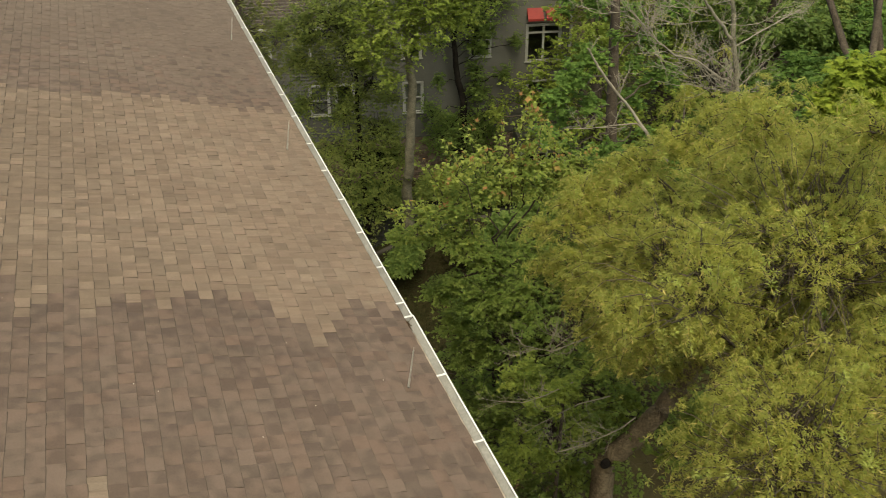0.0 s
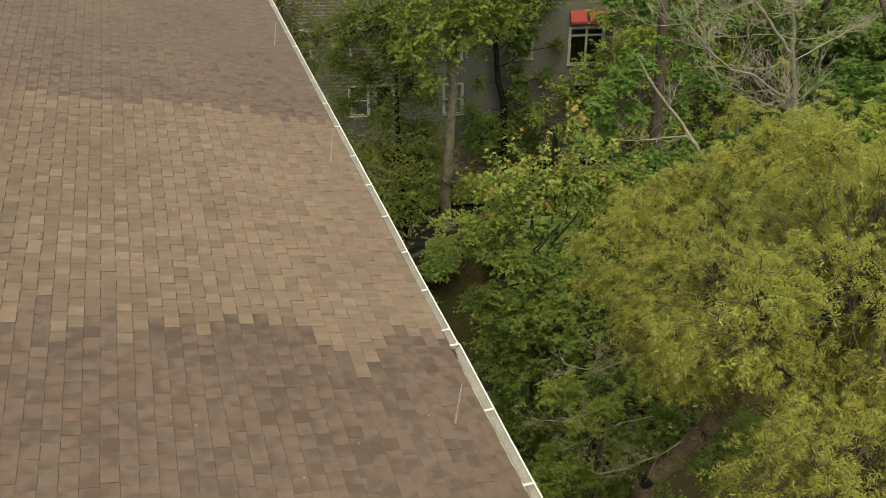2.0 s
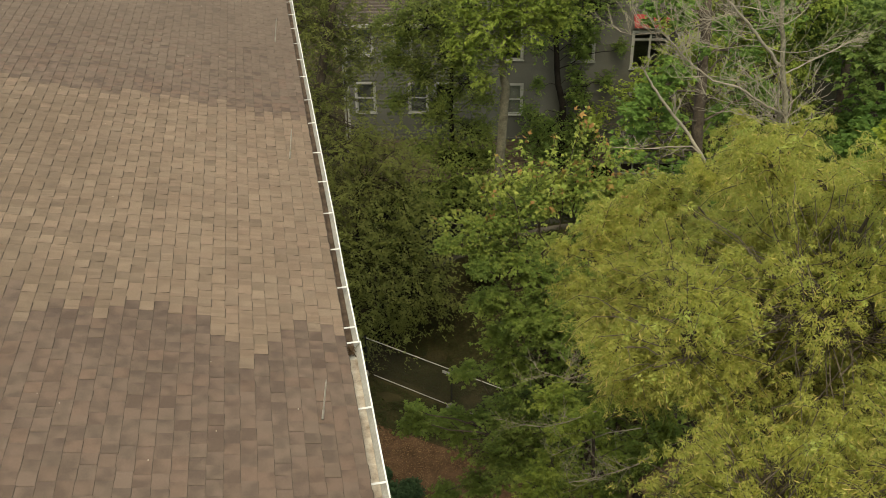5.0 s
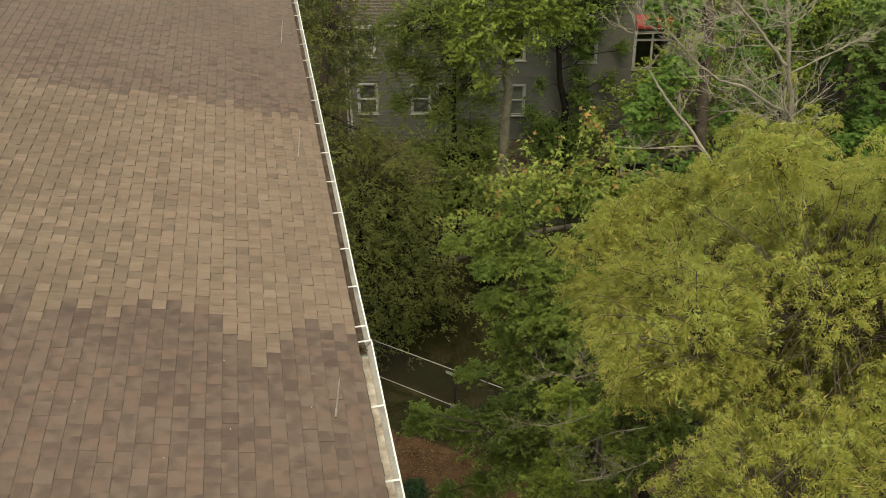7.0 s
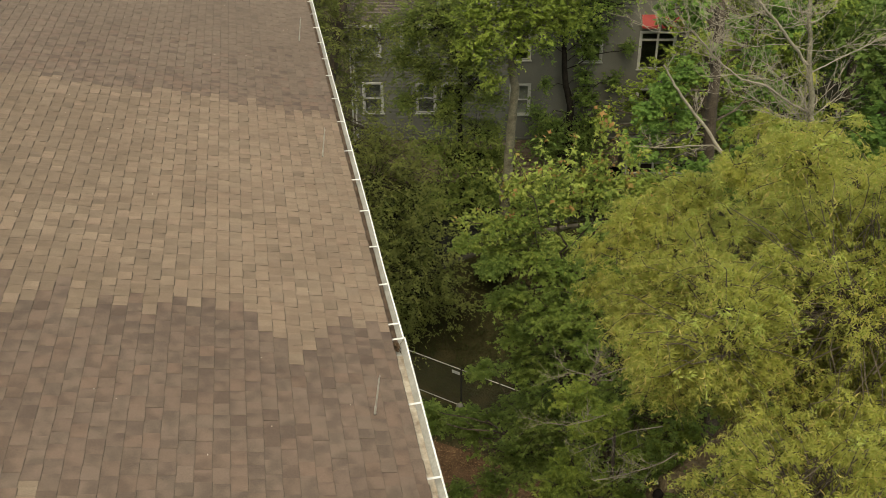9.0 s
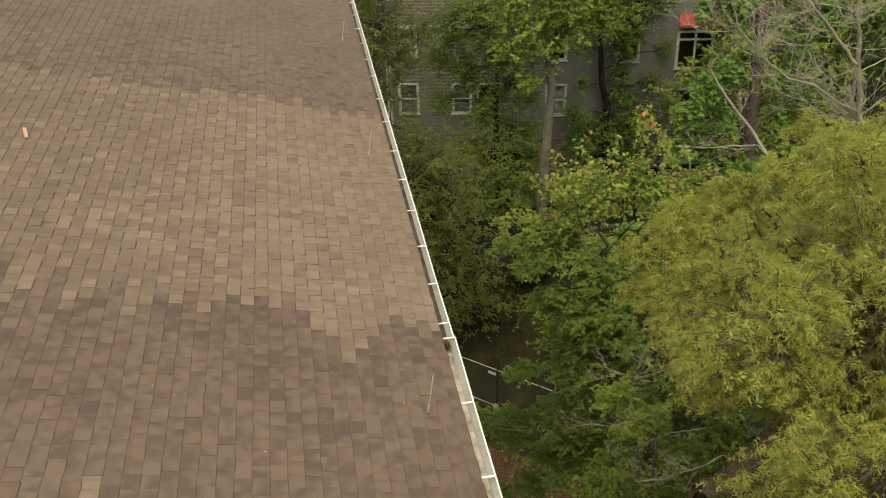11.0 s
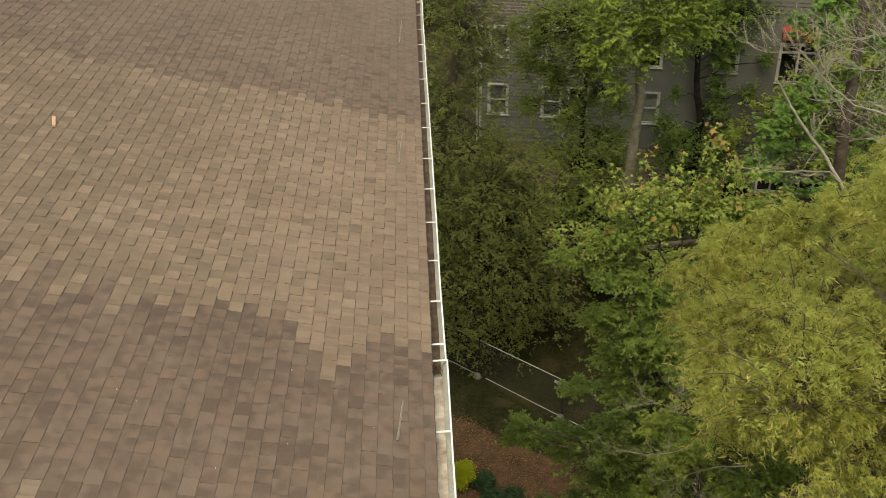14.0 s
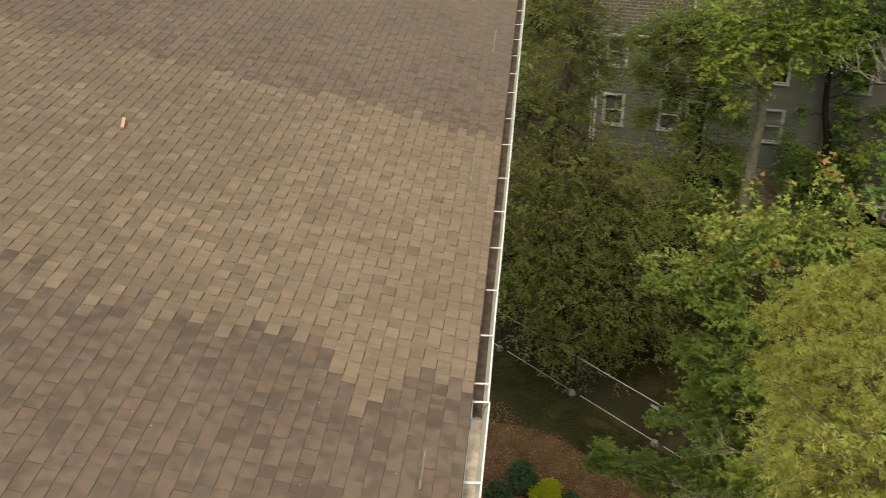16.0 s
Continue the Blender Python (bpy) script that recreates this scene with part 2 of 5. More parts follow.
M["leaf_evergreen"] = leaf_material("leaf_evergreen", [(0.03, 0.055, 0.024), (0.045, 0.075, 0.032), (0.025, 0.045, 0.02), (0.06, 0.09, 0.04)], 0.3)
M["leaf_gold"] = leaf_material("leaf_gold", [(0.32, 0.336, 0.024), (0.4, 0.4, 0.032), (0.272, 0.304, 0.024)])


def glass_material():
    m, nt, bsdf, _ = node_material("window_glass")
    bsdf.inputs["Base Color"].default_value = (0.9, 0.93, 0.92, 1)
    bsdf.inputs["Transmission Weight"].default_value = 1.0
    bsdf.inputs["Roughness"].default_value = 0.03
    return m


M["glass"] = glass_material()

# ---- mesh helpers ----
def mesh_object(name, verts, faces, materials, parent=None, label="", smooth=False, slots=None, uv=None):
    """One mesh object from arrays of vertices and of faces with one number of corners."""
    v, f = np.asarray(verts, np.float32).reshape(-1, 3), np.asarray(faces, np.int32)
    me = bpy.data.meshes.new(name)
    k = f.shape[1]
    me.vertices.add(len(v))
    me.vertices.foreach_set("co", v.ravel())
    me.loops.add(f.size)
    me.loops.foreach_set("vertex_index", f.ravel())
    me.polygons.add(len(f))
    me.polygons.foreach_set("loop_start", np.arange(0, f.size, k, dtype=np.int32))
    for m in materials if isinstance(materials, (list, tuple)) else [materials]:
        me.materials.append(m)
    if slots is not None:
        me.polygons.foreach_set("material_index", np.asarray(slots, np.int32))
    me.polygons.foreach_set("use_smooth", np.full(len(f), bool(smooth)))
    me.update(calc_edges=True)
    if uv is not None:
        me.uv_layers.new(name="tab").data.foreach_set("uv", np.asarray(uv, np.float32).ravel())
    me.validate()
    ob = new(name, me)
    if parent:
        ob.parent = parent
    if label:
        ob["label"] = label
    return ob


def part(name, bm, material, parent=None, label=""):
    me = bpy.data.meshes.new(name)
    bm.to_mesh(me)
    bm.free()
    me.materials.append(material)
    ob = new(name, me)
    if parent:
        ob.parent = parent
    if label:
        ob["label"] = label
    return ob


def box_bm(size, at=(0, 0, 0), bevel=0.0, turn=None):
    bm = bmesh.new()
    bmesh.ops.create_cube(bm, size=1.0)
    bmesh.ops.scale(bm, vec=size, verts=bm.verts)
    if bevel:
        bmesh.ops.bevel(bm, geom=bm.edges, offset=bevel, segments=1, affect="EDGES")
    if turn:
        bmesh.ops.transform(bm, matrix=turn, verts=bm.verts)
    bmesh.ops.translate(bm, vec=at, verts=bm.verts)
    return bm


def joined(*bms):
    out = bmesh.new()
    for b in bms:
        me = bpy.data.meshes.new("tmp")
        b.to_mesh(me)
        b.free()
        out.from_mesh(me)
        bpy.data.meshes.remove(me)
    return out


def span(x0, x1, y0, y1, z0, z1, bevel=0.0):
    return box_bm((x1 - x0, y1 - y0, z1 - z0), ((x0 + x1) / 2, (y0 + y1) / 2, (z0 + z1) / 2), bevel)


def tube_arrays(paths, sides=7):
    """Tapered tubes along polylines: paths of (points, radii). Vertices and quads."""
    vs, fs, n = [], [], 0
    a = np.linspace(0, 2 * math.pi, sides, endpoint=False)
    for pts, rad in paths:
        p, r = np.asarray(pts, float), np.asarray(rad, float)
        d = np.gradient(p, axis=0)
        d /= np.linalg.norm(d, axis=1, keepdims=True) + 1e-9
        ref = np.where(np.abs(d[:, 2:3]) > 0.9, np.array([[1.0, 0, 0]]), np.array([[0, 0, 1.0]]))
        u = np.cross(d, ref)
        u /= np.linalg.norm(u, axis=1, keepdims=True) + 1e-9
        w = np.cross(d, u)
        ring = p[:, None] + r[:, None, None] * (np.cos(a)[None, :, None] * u[:, None] + np.sin(a)[None, :, None] * w[:, None])
        vs.append(ring.reshape(-1, 3))
        for i in range(len(p) - 1):
            for j in range(sides):
                k = (j + 1) % sides
                fs.append((n + i * sides + j, n + i * sides + k, n + (i + 1) * sides + k, n + (i + 1) * sides + j))
        n += len(p) * sides
    return np.concatenate(vs), np.array(fs, np.int32)


def bent(rng, a, b, n=6, wobble=0.08, sag=0.0):
    """A crooked line from a to b."""
    a, b = np.asarray(a, float), np.asarray(b, float)
    t = np.linspace(0, 1, n)[:, None]
    length = np.linalg.norm(b - a)
    w = rng.normal(0, wobble * length / 2, (n, 3)) * np.sin(t * math.pi)
    w[:, 2] += sag * length * np.sin(t[:, 0] * math.pi)
    return a + (b - a) * t + w


# ---- the ground ----
def smooth(a, b, x):
    t = np.clip((x - a) / (b - a), 0, 1)
    return t * t * (3 - 2 * t)


def ground_z(x, y):
    """Level beside the building, rising behind the fence to the neighbour's yard."""
    s = (x - 2.24) * 0.63 + (y - 24.95) * 0.78
    return 3.5 * smooth(1.0, 10.0, s) * (1 - 0.22 * smooth(13, 20, np.asarray(x, float)))


def sheet(name, xs, ys, lift, material, rough=0.0):
    """A sheet over the ground on a grid of x and y."""
    gx, gy = np.meshgrid(xs, ys)
    rng = np.random.default_rng(5)
    gz = ground_z(gx, gy) + lift + rng.uniform(-rough, rough, gx.shape)
    v = np.stack([gx, gy, gz], -1).reshape(-1, 3)
    nx, ny = len(xs), len(ys)
    i = np.arange(nx - 1)[None] + nx * np.arange(ny - 1)[:, None]
    f = np.stack([i, i + 1, i + 1 + nx, i + nx], -1).reshape(-1, 4)
    return mesh_object(name, v, f, material, smooth=True)


xs = np.concatenate([[-1500, -400, -120, -60], np.linspace(-30, 60, 91), [80, 130, 400, 1500]])
ys = np.concatenate([[-1500, -400, -120, -60], np.linspace(-30, 80, 111), [110, 160, 400, 1500]])
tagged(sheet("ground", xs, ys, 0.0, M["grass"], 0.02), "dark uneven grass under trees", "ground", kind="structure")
rng = np.random.default_rng(11)
n = 60
ang = np.linspace(0, 2 * math.pi, n, endpoint=False)
edge = 1 + 0.02 * np.sin(3 * ang + 1) + 0.02 * np.sin(7 * ang)
along = 9.0 * edge * np.sign(np.cos(ang)) * np.abs(np.cos(ang)) ** 0.6
across = 4.8 * edge * np.sign(np.sin(ang)) * np.abs(np.sin(ang)) ** 0.6
ringv = [np.stack([2.8 + k * (0.8 * along + 0.6 * across), 15.2 + k * (0.8 * across - 0.6 * along), np.full(n, 0.03 + 0.02 * (1 - k))], 1) for k in (0.02, 0.35, 0.7, 1.0)]
fv = [(r * n + j, r * n + (j + 1) % n, (r + 1) * n + (j + 1) % n, (r + 1) * n + j) for r in range(3) for j in range(n)]
tagged(mesh_object("mulch_bed", np.concatenate(ringv), fv, M["mulch"]), "reddish brown bark mulch bed beside the building", "mulch bed", kind="structure")
drive_x, drive_y = np.linspace(4, 40, 37), np.linspace(30.0, 32.2, 7)
tagged(sheet("driveway", drive_x, drive_y, 0.05, M["asphalt"]), "dark grey asphalt driveway between the trees", "driveway", kind="structure")
kerb = sheet("kerb", drive_x, np.array([29.5, 29.501, 29.66, 29.661]), 0.0, M["old_kerb"])
kc = np.zeros(len(kerb.data.vertices) * 3, np.float32)
kerb.data.vertices.foreach_get("co", kc)
kc = kc.reshape(-1, 3)
kc[(kc[:, 1] > 29.5005) & (kc[:, 1] < 29.7905), 2] += 0.16
kerb.data.vertices.foreach_set("co", kc.ravel())
tagged(kerb, "weathered dark concrete kerb along the driveway", "kerb", kind="structure")

# ---- the building with the shingled roof ----
EAVE_X, EAVE_Z, SLOPE = -0.155, 19.522, 0.238
COS = 1 / math.hypot(1, SLOPE)
SIN = SLOPE * COS
ROOF_Y0, ROOF_Y1, RIDGE = -13.0, 15.6, 9.2
EXPOSURE = 0.139


def on_roof(s, y, h=0.0):
    """A point s metres up the slope from the eave, h metres above the deck."""
    return (EAVE_X - s * COS + h * SIN, y, EAVE_Z + s * SIN + h * COS)


roof = tagged(new("roof"), "low brown asphalt shingle roof, lighter across one broad band", "roof", kind="structure")
top_s = RIDGE / COS
deck = bmesh.new()
xr = EAVE_X - RIDGE
zr = EAVE_Z + RIDGE * SLOPE
prof = [(EAVE_X, EAVE_Z - 0.006), (xr, zr - 0.006), (2 * xr - EAVE_X, EAVE_Z - 0.006), (2 * xr - EAVE_X, EAVE_Z - 0.2), (xr, zr - 0.2), (EAVE_X, EAVE_Z - 0.19)]
va = [deck.verts.new((x, ROOF_Y0, z)) for x, z in prof]
vb = [deck.verts.new((x, ROOF_Y1, z)) for x, z in prof]
for i in range(6):
    j = (i + 1) % 6
    deck.faces.new((va[i], va[j], vb[j], vb[i]))
deck.faces.new(va[::-1])
deck.faces.new(vb)
part("roof_deck", deck, M["felt"], roof)
part("fascia", span(EAVE_X + 0.0005, EAVE_X + 0.004, ROOF_Y0, ROOF_Y1, EAVE_Z - 0.2, EAVE_Z - 0.03), M["gutter_white"], roof, "white painted fascia board")
for nm, x0, x1, y0, y1 in (("wall_east", -1.75, -1.5, -12.6, 15.2), ("wall_west", -17.2, -16.95, -12.6, 15.2), ("wall_south", -16.94, -1.76, -12.6, -12.35), ("wall_north", -16.94, -1.76, 14.95, 15.2)):
    tagged(part(nm, span(x0, x1, y0, y1, -0.2, EAVE_Z - 0.2 + (0.2 if "east" in nm or "west" in nm else 0.0)), M["brick_wall"]), "plain red brick wall under the eaves", "wall", kind="structure")
tagged(part("ceiling", span(-17.1, -1.6, -12.5, 15.1, EAVE_Z - 0.5, EAVE_Z - 0.4), M["soffit"]), "plain white top ceiling", "ceiling", kind="structure")

# ---- gutter ----
def gutter_run(y0, y1, dz, wide):
    """An open trough of sheet metal with a rolled front lip."""
    line = [(-0.15, 0.02), (-0.15, -0.11), (-0.055, -0.11), (-0.04, -0.07), (-0.008, -0.03), (0.0, -0.018), (0.0, 0.0), (-0.014, 0.002), (-0.014, -0.004), (-0.006, -0.006), (-0.006, -0.02), (-0.014, -0.033), (-0.047, -0.073), (-0.062, -0.104), (-0.145, -0.104), (-0.145, 0.02)]
    line = [((x + 0.15) * wide - 0.15, z) for x, z in line]
    bm = bmesh.new()
    ysq = np.linspace(y0, y1, max(2, int((y1 - y0) / 1.2)))
    rows = []
    wob = np.random.default_rng(3)
    for y in ysq:
        dx = wob.normal(0, 0.002)
        rows.append([bm.verts.new((x + dx, y, 19.4 + z + dz)) for x, z in line])
    for a, b in zip(rows, rows[1:]):
        for i in range(len(line)):
            j = (i + 1) % len(line)
            # Inner wall and bottom take the grey with the painted-in shade.
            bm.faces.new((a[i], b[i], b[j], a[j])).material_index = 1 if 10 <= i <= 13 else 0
    bm.faces.new(rows[0])
    bm.faces.new(rows[-1][::-1])
    bmesh.ops.recalc_face_normals(bm, faces=bm.faces)
    return bm


def filling(y0, y1, z, material, name, seed):
    """The layer of debris that lies in the trough."""
    r = np.random.default_rng(seed)
    ysq = np.arange(y0, y1, 0.06)
    xq = np.linspace(-0.1445, -0.034, 6)
    gx, gy = np.meshgrid(xq, ysq)
    gz = 19.4 + z + r.normal(0, 0.0018, gx.shape)
    nx, ny = len(xq), len(ysq)
    i = np.arange(nx - 1)[None] + nx * np.arange(ny - 1)[:, None]
    return mesh_object(name, np.stack([gx, gy, gz], -1).reshape(-1, 3), np.stack([i, i + 1, i + 1 + nx, i + nx], -1).reshape(-1, 4), material, smooth=True)


g_far = tagged(new("gutter"), "white aluminium gutter with dark wet debris along the eave", "gutter")
part("trough", gutter_run(0.02, ROOF_Y1, 0.0, 1.15), M["gutter_white"], g_far).data.materials.append(M["gutter_stain_shade"])
f1 = filling(0.03, ROOF_Y1 - 0.05, -0.08, M["gutter_muck"], "debris_layer", 1)
f1.parent = g_far
f1["label"] = "dark brown rotted leaf debris"
g_near = tagged(new("gutter"), "white aluminium gutter half filled with pale dried silt", "gutter")
part("trough", gutter_run(ROOF_Y0, 0.018, 0.003, 1.11), M["gutter_white"], g_near).data.materials.append(M["gutter_stain_shade"])
f2 = filling(ROOF_Y0 + 0.05, -0.12, -0.085, M["gutter_silt"], "silt_layer", 2)
f2.parent = g_near
g_near.location.x = 0.016
f2["label"] = "pale sandy silt"
for g, span_y in ((g_far, [0.28, 1.09, 1.97, 2.92, 3.86, 4.84, 5.97, 6.97, 8.09, 9.0, 9.95, 10.9, 11.85, 12.8, 13.7, 14.6]), (g_near, [0.0, -1.08, -2.1, -3.1, -4.1, -5.15, -6.2, -7.2, -8.2, -9.2, -10.2, -11.2, -12.2])):
    for k, y in enumerate(span_y):
        tilt = Matrix.Rotation(radians(random.uniform(-3, 3)), 4, "Z")
        bm = joined(box_bm((0.178, 0.026, 0.004), (-0.066, 0, 0.006), 0.001, tilt), box_bm((0.022, 0.03, 0.006), (-0.138, 0, 0.012), 0.001, tilt), box_bm((0.012, 0.012, 0.008), (-0.135, 0, 0.018), 0.002))
        bmesh.ops.translate(bm, vec=(-0.008, y, 19.402), verts=bm.verts)
        part("hanger", bm, M["gutter_white"], g)
rngn = np.random.default_rng(8)
tw = []
for k in range(120):
    a = rngn.uniform((-0.112, -0.13, 19.325), (-0.035, -0.01, 19.375))
    tw.append((bent(rngn, a, a + rngn.normal(0, 1, 3) * (0.018, 0.024, 0.009), 4, 0.1), [0.004, 0.005, 0.004, 0.003]))
v, f = tube_arrays(tw, 4)
tagged(mesh_object("debris_clump", v, f, M["nest"]), "brown clump of twigs and leaves lodged at the gutter joint", "debris", kind="stuff")

# ---- lightning rods on the eave ----
def lightning_rod(at, lean):
    e = tagged(new("lightning_rod"), "thin pale metal lightning rod on the shingles near the eave", "lightning rod", "rods along the eave")
    e.matrix_world = Matrix.Translation(at) @ Matrix.Rotation(lean, 4, "Y")
    part("base_plate", box_bm((0.022, 0.028, 0.006), (0, 0, 0.003), 0.002, Matrix.Rotation(-lean - math.atan(-SLOPE), 4, "Y")), M["old_kerb"], e)
    v, f = tube_arrays([([(0, 0, 0.0), (0, 0, 0.03), (0, 0, 0.09), (0, 0, 0.1)], [0.0115, 0.011, 0.0115, 0.009])], 8)
    mesh_object("collar", v, f, M["aluminium"], e, smooth=True)
    v, f = tube_arrays([([(0, 0, 0.09), (0, 0, 0.3), (0, 0, 0.39), (0, 0, 0.44)], [0.0075, 0.0075, 0.0065, 0.0015])], 8)
    mesh_object("rod", v, f, M["aluminium"], e, smooth=True)


for y in (-1.40, 4.28, 9.5):
    s = (EAVE_X + 0.46) / COS
    lightning_rod(on_roof(s, y, 0.012), radians(8))

# ---- small things on the roof ----
p0 = on_roof((EAVE_X + 4.72) / COS, 3.55, 0.03)
off = tagged(part("wood_offcut", box_bm((0.042, 0.27, 0.03), (0, 0, 0), 0.004), M["offcut"]), "small orange wooden offcut lying on the shingles", "wood offcut")
off.matrix_world = Matrix.Translation(p0) @ Matrix.Rotation(math.atan(SLOPE), 4, "Y") @ Matrix.Rotation(radians(16), 4, "Z")

# ---- the neighbouring house ----
house = tagged(new("house"), "grey clapboard house with white trim on a stone base behind trees", "house")
house.matrix_world = Matrix.Translation((3.0, 36.3, 0)) @ Matrix.Rotation(-math.atan(0.2), 4, "Z")
LEFT_TOP, MAIN_TOP, SPLIT, HOUSE_END, SILL_Z = 11.7, 16.2, 4.02, 15.7, 5.95
windows = [  # u0, u1, z0, z1, kind
    (0.50, 1.27, 10.15, 11.42, "shade"), (0.47, 1.29, 7.28, 8.72, "blind"), (3.04, 3.84, 7.28, 8.72, "blind"), (4.26, 5.06, 7.28, 8.72, "sash"),
    (7.55, 8.38, 7.18, 8.66, "shade"), (7.50, 8.32, 9.95, 11.46, "sash"), (2.36, 3.1, 10.1, 11.42, "shade"), (10.8, 11.68, 9.85, 11.46, "sash"),
    (13.55, 15.1, 9.5, 11.22, "casement"), (13.65, 15.1, 6.95, 8.42, "sash"),
]
caves = [(4.4, 6.9, 4.15, 5.2), (11.9, 14.2, 3.3, 4.3)]


def cells(u0, u1, z0, z1, holes):
    """Rectangles that fill a wall round its openings."""
    us = sorted({u0, u1, *(min(max(h[k], u0), u1) for h in holes for k in (0, 1))})
    zs = sorted({z0, z1, *(min(max(h[k], z0), z1) for h in holes for k in (2, 3))})
    for a, b in zip(us, us[1:]):
        for c, d in zip(zs, zs[1:]):
            if not any(h[0] < (a + b) / 2 < h[1] and h[2] < (c + d) / 2 < h[3] for h in holes):
                yield a, b, c, d


def quad_boxes(boxes):
    """Boxes (x0, x1, y0, y1, z0, z1) as arrays of vertices and quads."""
    b = np.array(boxes, float)
    order = [(0, 2, 4), (1, 2, 4), (1, 3, 4), (0, 3, 4), (0, 2, 5), (1, 2, 5), (1, 3, 5), (0, 3, 5)]
    v = np.stack([b[:, o] for o in order], 1).reshape(-1, 3)
    q = np.array([(0, 3, 2, 1), (4, 5, 6, 7), (0, 1, 5, 4), (1, 2, 6, 5), (2, 3, 7, 6), (3, 0, 4, 7)])
    return v, (np.arange(len(b))[:, None, None] * 8 + q).reshape(-1, 4)


blocks = [(0.0, SPLIT, SILL_Z, LEFT_TOP), (SPLIT, HOUSE_END, SILL_Z, MAIN_TOP)]
for u0, u1, z0, z1 in blocks:
    v, f = quad_boxes([(a, b, 0.0, 0.18, c, d) for a, b, c, d in cells(u0, u1, z0, z1, windows)])
    mesh_object("wall", v, f, M["siding"], house)
v, f = quad_boxes([(a, b, 0.05, 0.35, c, d) for a, b, c, d in cells(0.0, HOUSE_END, 2.2, SILL_Z, caves)])
tagged(mesh_object("foundation_wall", v, f, M["stone_base"], house, "rough brown stone foundation"), kind="stuff")
for a, b, c, d in ((0.0, 0.18, 0.181, 9.0), (HOUSE_END - 0.18, HOUSE_END, 0.181, 9.0), (0.181, HOUSE_END - 0.181, 8.8, 9.0)):
    part("wall", span(a, b, c, d, 2.0, MAIN_TOP if a > 1 else LEFT_TOP), M["siding"], house)
part("wall", span(SPLIT, SPLIT + 0.18, 0.181, 8.79, LEFT_TOP, MAIN_TOP), M["siding"], house)
part("floor_slab", span(0.19, HOUSE_END - 0.19, 0.36, 8.79, 5.7, 5.9), M["interior"], house)
part("floor_slab", span(0.19, HOUSE_END - 0.19, 0.19, 8.79, 9.0, 9.2), M["interior"], house)
part("floor_slab", span(0.19, HOUSE_END - 0.19, 0.19, 8.79, LEFT_TOP - 0.15, LEFT_TOP - 0.02), M["interior"], house)
# lap boards, each a wedge that overhangs the one below
LAP = 0.175
bv, bf, nb = [], [], 0
rl = np.random.default_rng(21)
for u0, u1, z0, z1 in blocks:
    z = z0
    while z < z1 - 0.02:
        zt = min(z + LAP, z1)
        cuts = sorted([(w[0] - 0.1, w[1] + 0.1) for w in windows if u0 < (w[0] + w[1]) / 2 < u1 and w[2] - 0.1 < zt - 0.02 and w[3] + 0.1 > z + 0.02])
        a = u0 + 0.001
        for c0, c1 in cuts + [(u1 - 0.001, u1)]:
            if c0 > a + 0.02 and c0 <= u1:
                o = 0.048 + rl.uniform(-0.004, 0.004)
                bv += [(a, -o, z), (c0, -o, z), (c0, -0.012, zt), (a, -0.012, zt), (a, -0.001, z), (c0, -0.001, z)]
                bf += [(nb, nb + 1, nb + 2, nb + 3), (nb + 4, nb + 5, nb + 1, nb)]
                nb += 6
            a = max(a, c1)
        z += LAP
ob = mesh_object("clapboard_siding", bv, bf, M["siding"], house, "grey overlapping clapboards")
ob["kind"] = "stuff"
# stones of the base
rs = np.random.default_rng(22)
sb = []
z = 2.6
while z < SILL_Z - 0.05:
    hgt = rs.uniform(0.11, 0.2)
    u = rs.uniform(0, 0.2)
    while u < HOUSE_END - 0.1:
        wd = rs.uniform(0.2, 0.5)
        u1 = min(u + wd, HOUSE_END)
        if not any(c[0] - 0.1 < u1 and c[1] + 0.1 > u and c[2] - 0.05 < z + hgt and c[3] + 0.05 > z for c in caves):
            sb.append((u + 0.012, u1 - 0.012, -0.02 - rs.uniform(0, 0.04), 0.049, z + 0.01, min(z + hgt, SILL_Z) - 0.01))
        u = u1
    z += hgt
v, f = quad_boxes(sb)
stone_look, nt, bsdf, _ = node_material("field_stone")
nt.links.new(mixed(nt, ramp(nt, [(0, (0.12, 0.078, 0.055)), (0.4, (0.2, 0.14, 0.1)), (0.7, (0.16, 0.12, 0.095)), (1, (0.26, 0.19, 0.135))], piece_random(nt)), ramp(nt, [(0.3, (0.6, 0.6, 0.6)), (0.7, (1.15, 1.15, 1.15))], noise_tex(nt, 12)), 0.6, "MULTIPLY"), bsdf.inputs["Base Color"])
bsdf.inputs["Roughness"].default_value = 0.95
ob = mesh_object("stonework", v, f, stone_look, house, "brown field stones")
ob["kind"] = "stuff"
# trim boards and downpipe
for a, b, z0, z1 in ((-0.03, 0.09, SILL_Z, LEFT_TOP), (SPLIT - 0.02, SPLIT + 0.11, LEFT_TOP + 0.1, MAIN_TOP), (HOUSE_END - 0.12, HOUSE_END + 0.02, SILL_Z, MAIN_TOP)):
    part("corner_board", span(a, b, -0.05, -0.001, z0, z1, 0.006), M["trim"], house, "white corner board")
part("water_table", span(0.1, HOUSE_END - 0.13, -0.07, -0.001, SILL_Z - 0.1, SILL_Z - 0.002, 0.008), M["siding"], house)
v, f = tube_arrays([([(-0.12, -0.09, 4.0), (-0.12, -0.09, 8.0), (-0.12, -0.09, 11.3), (-0.12, -0.25, 11.55)], [0.045] * 4)], 8)
mesh_object("downpipe", v, f, M["trim"], house, "white downpipe", smooth=True)


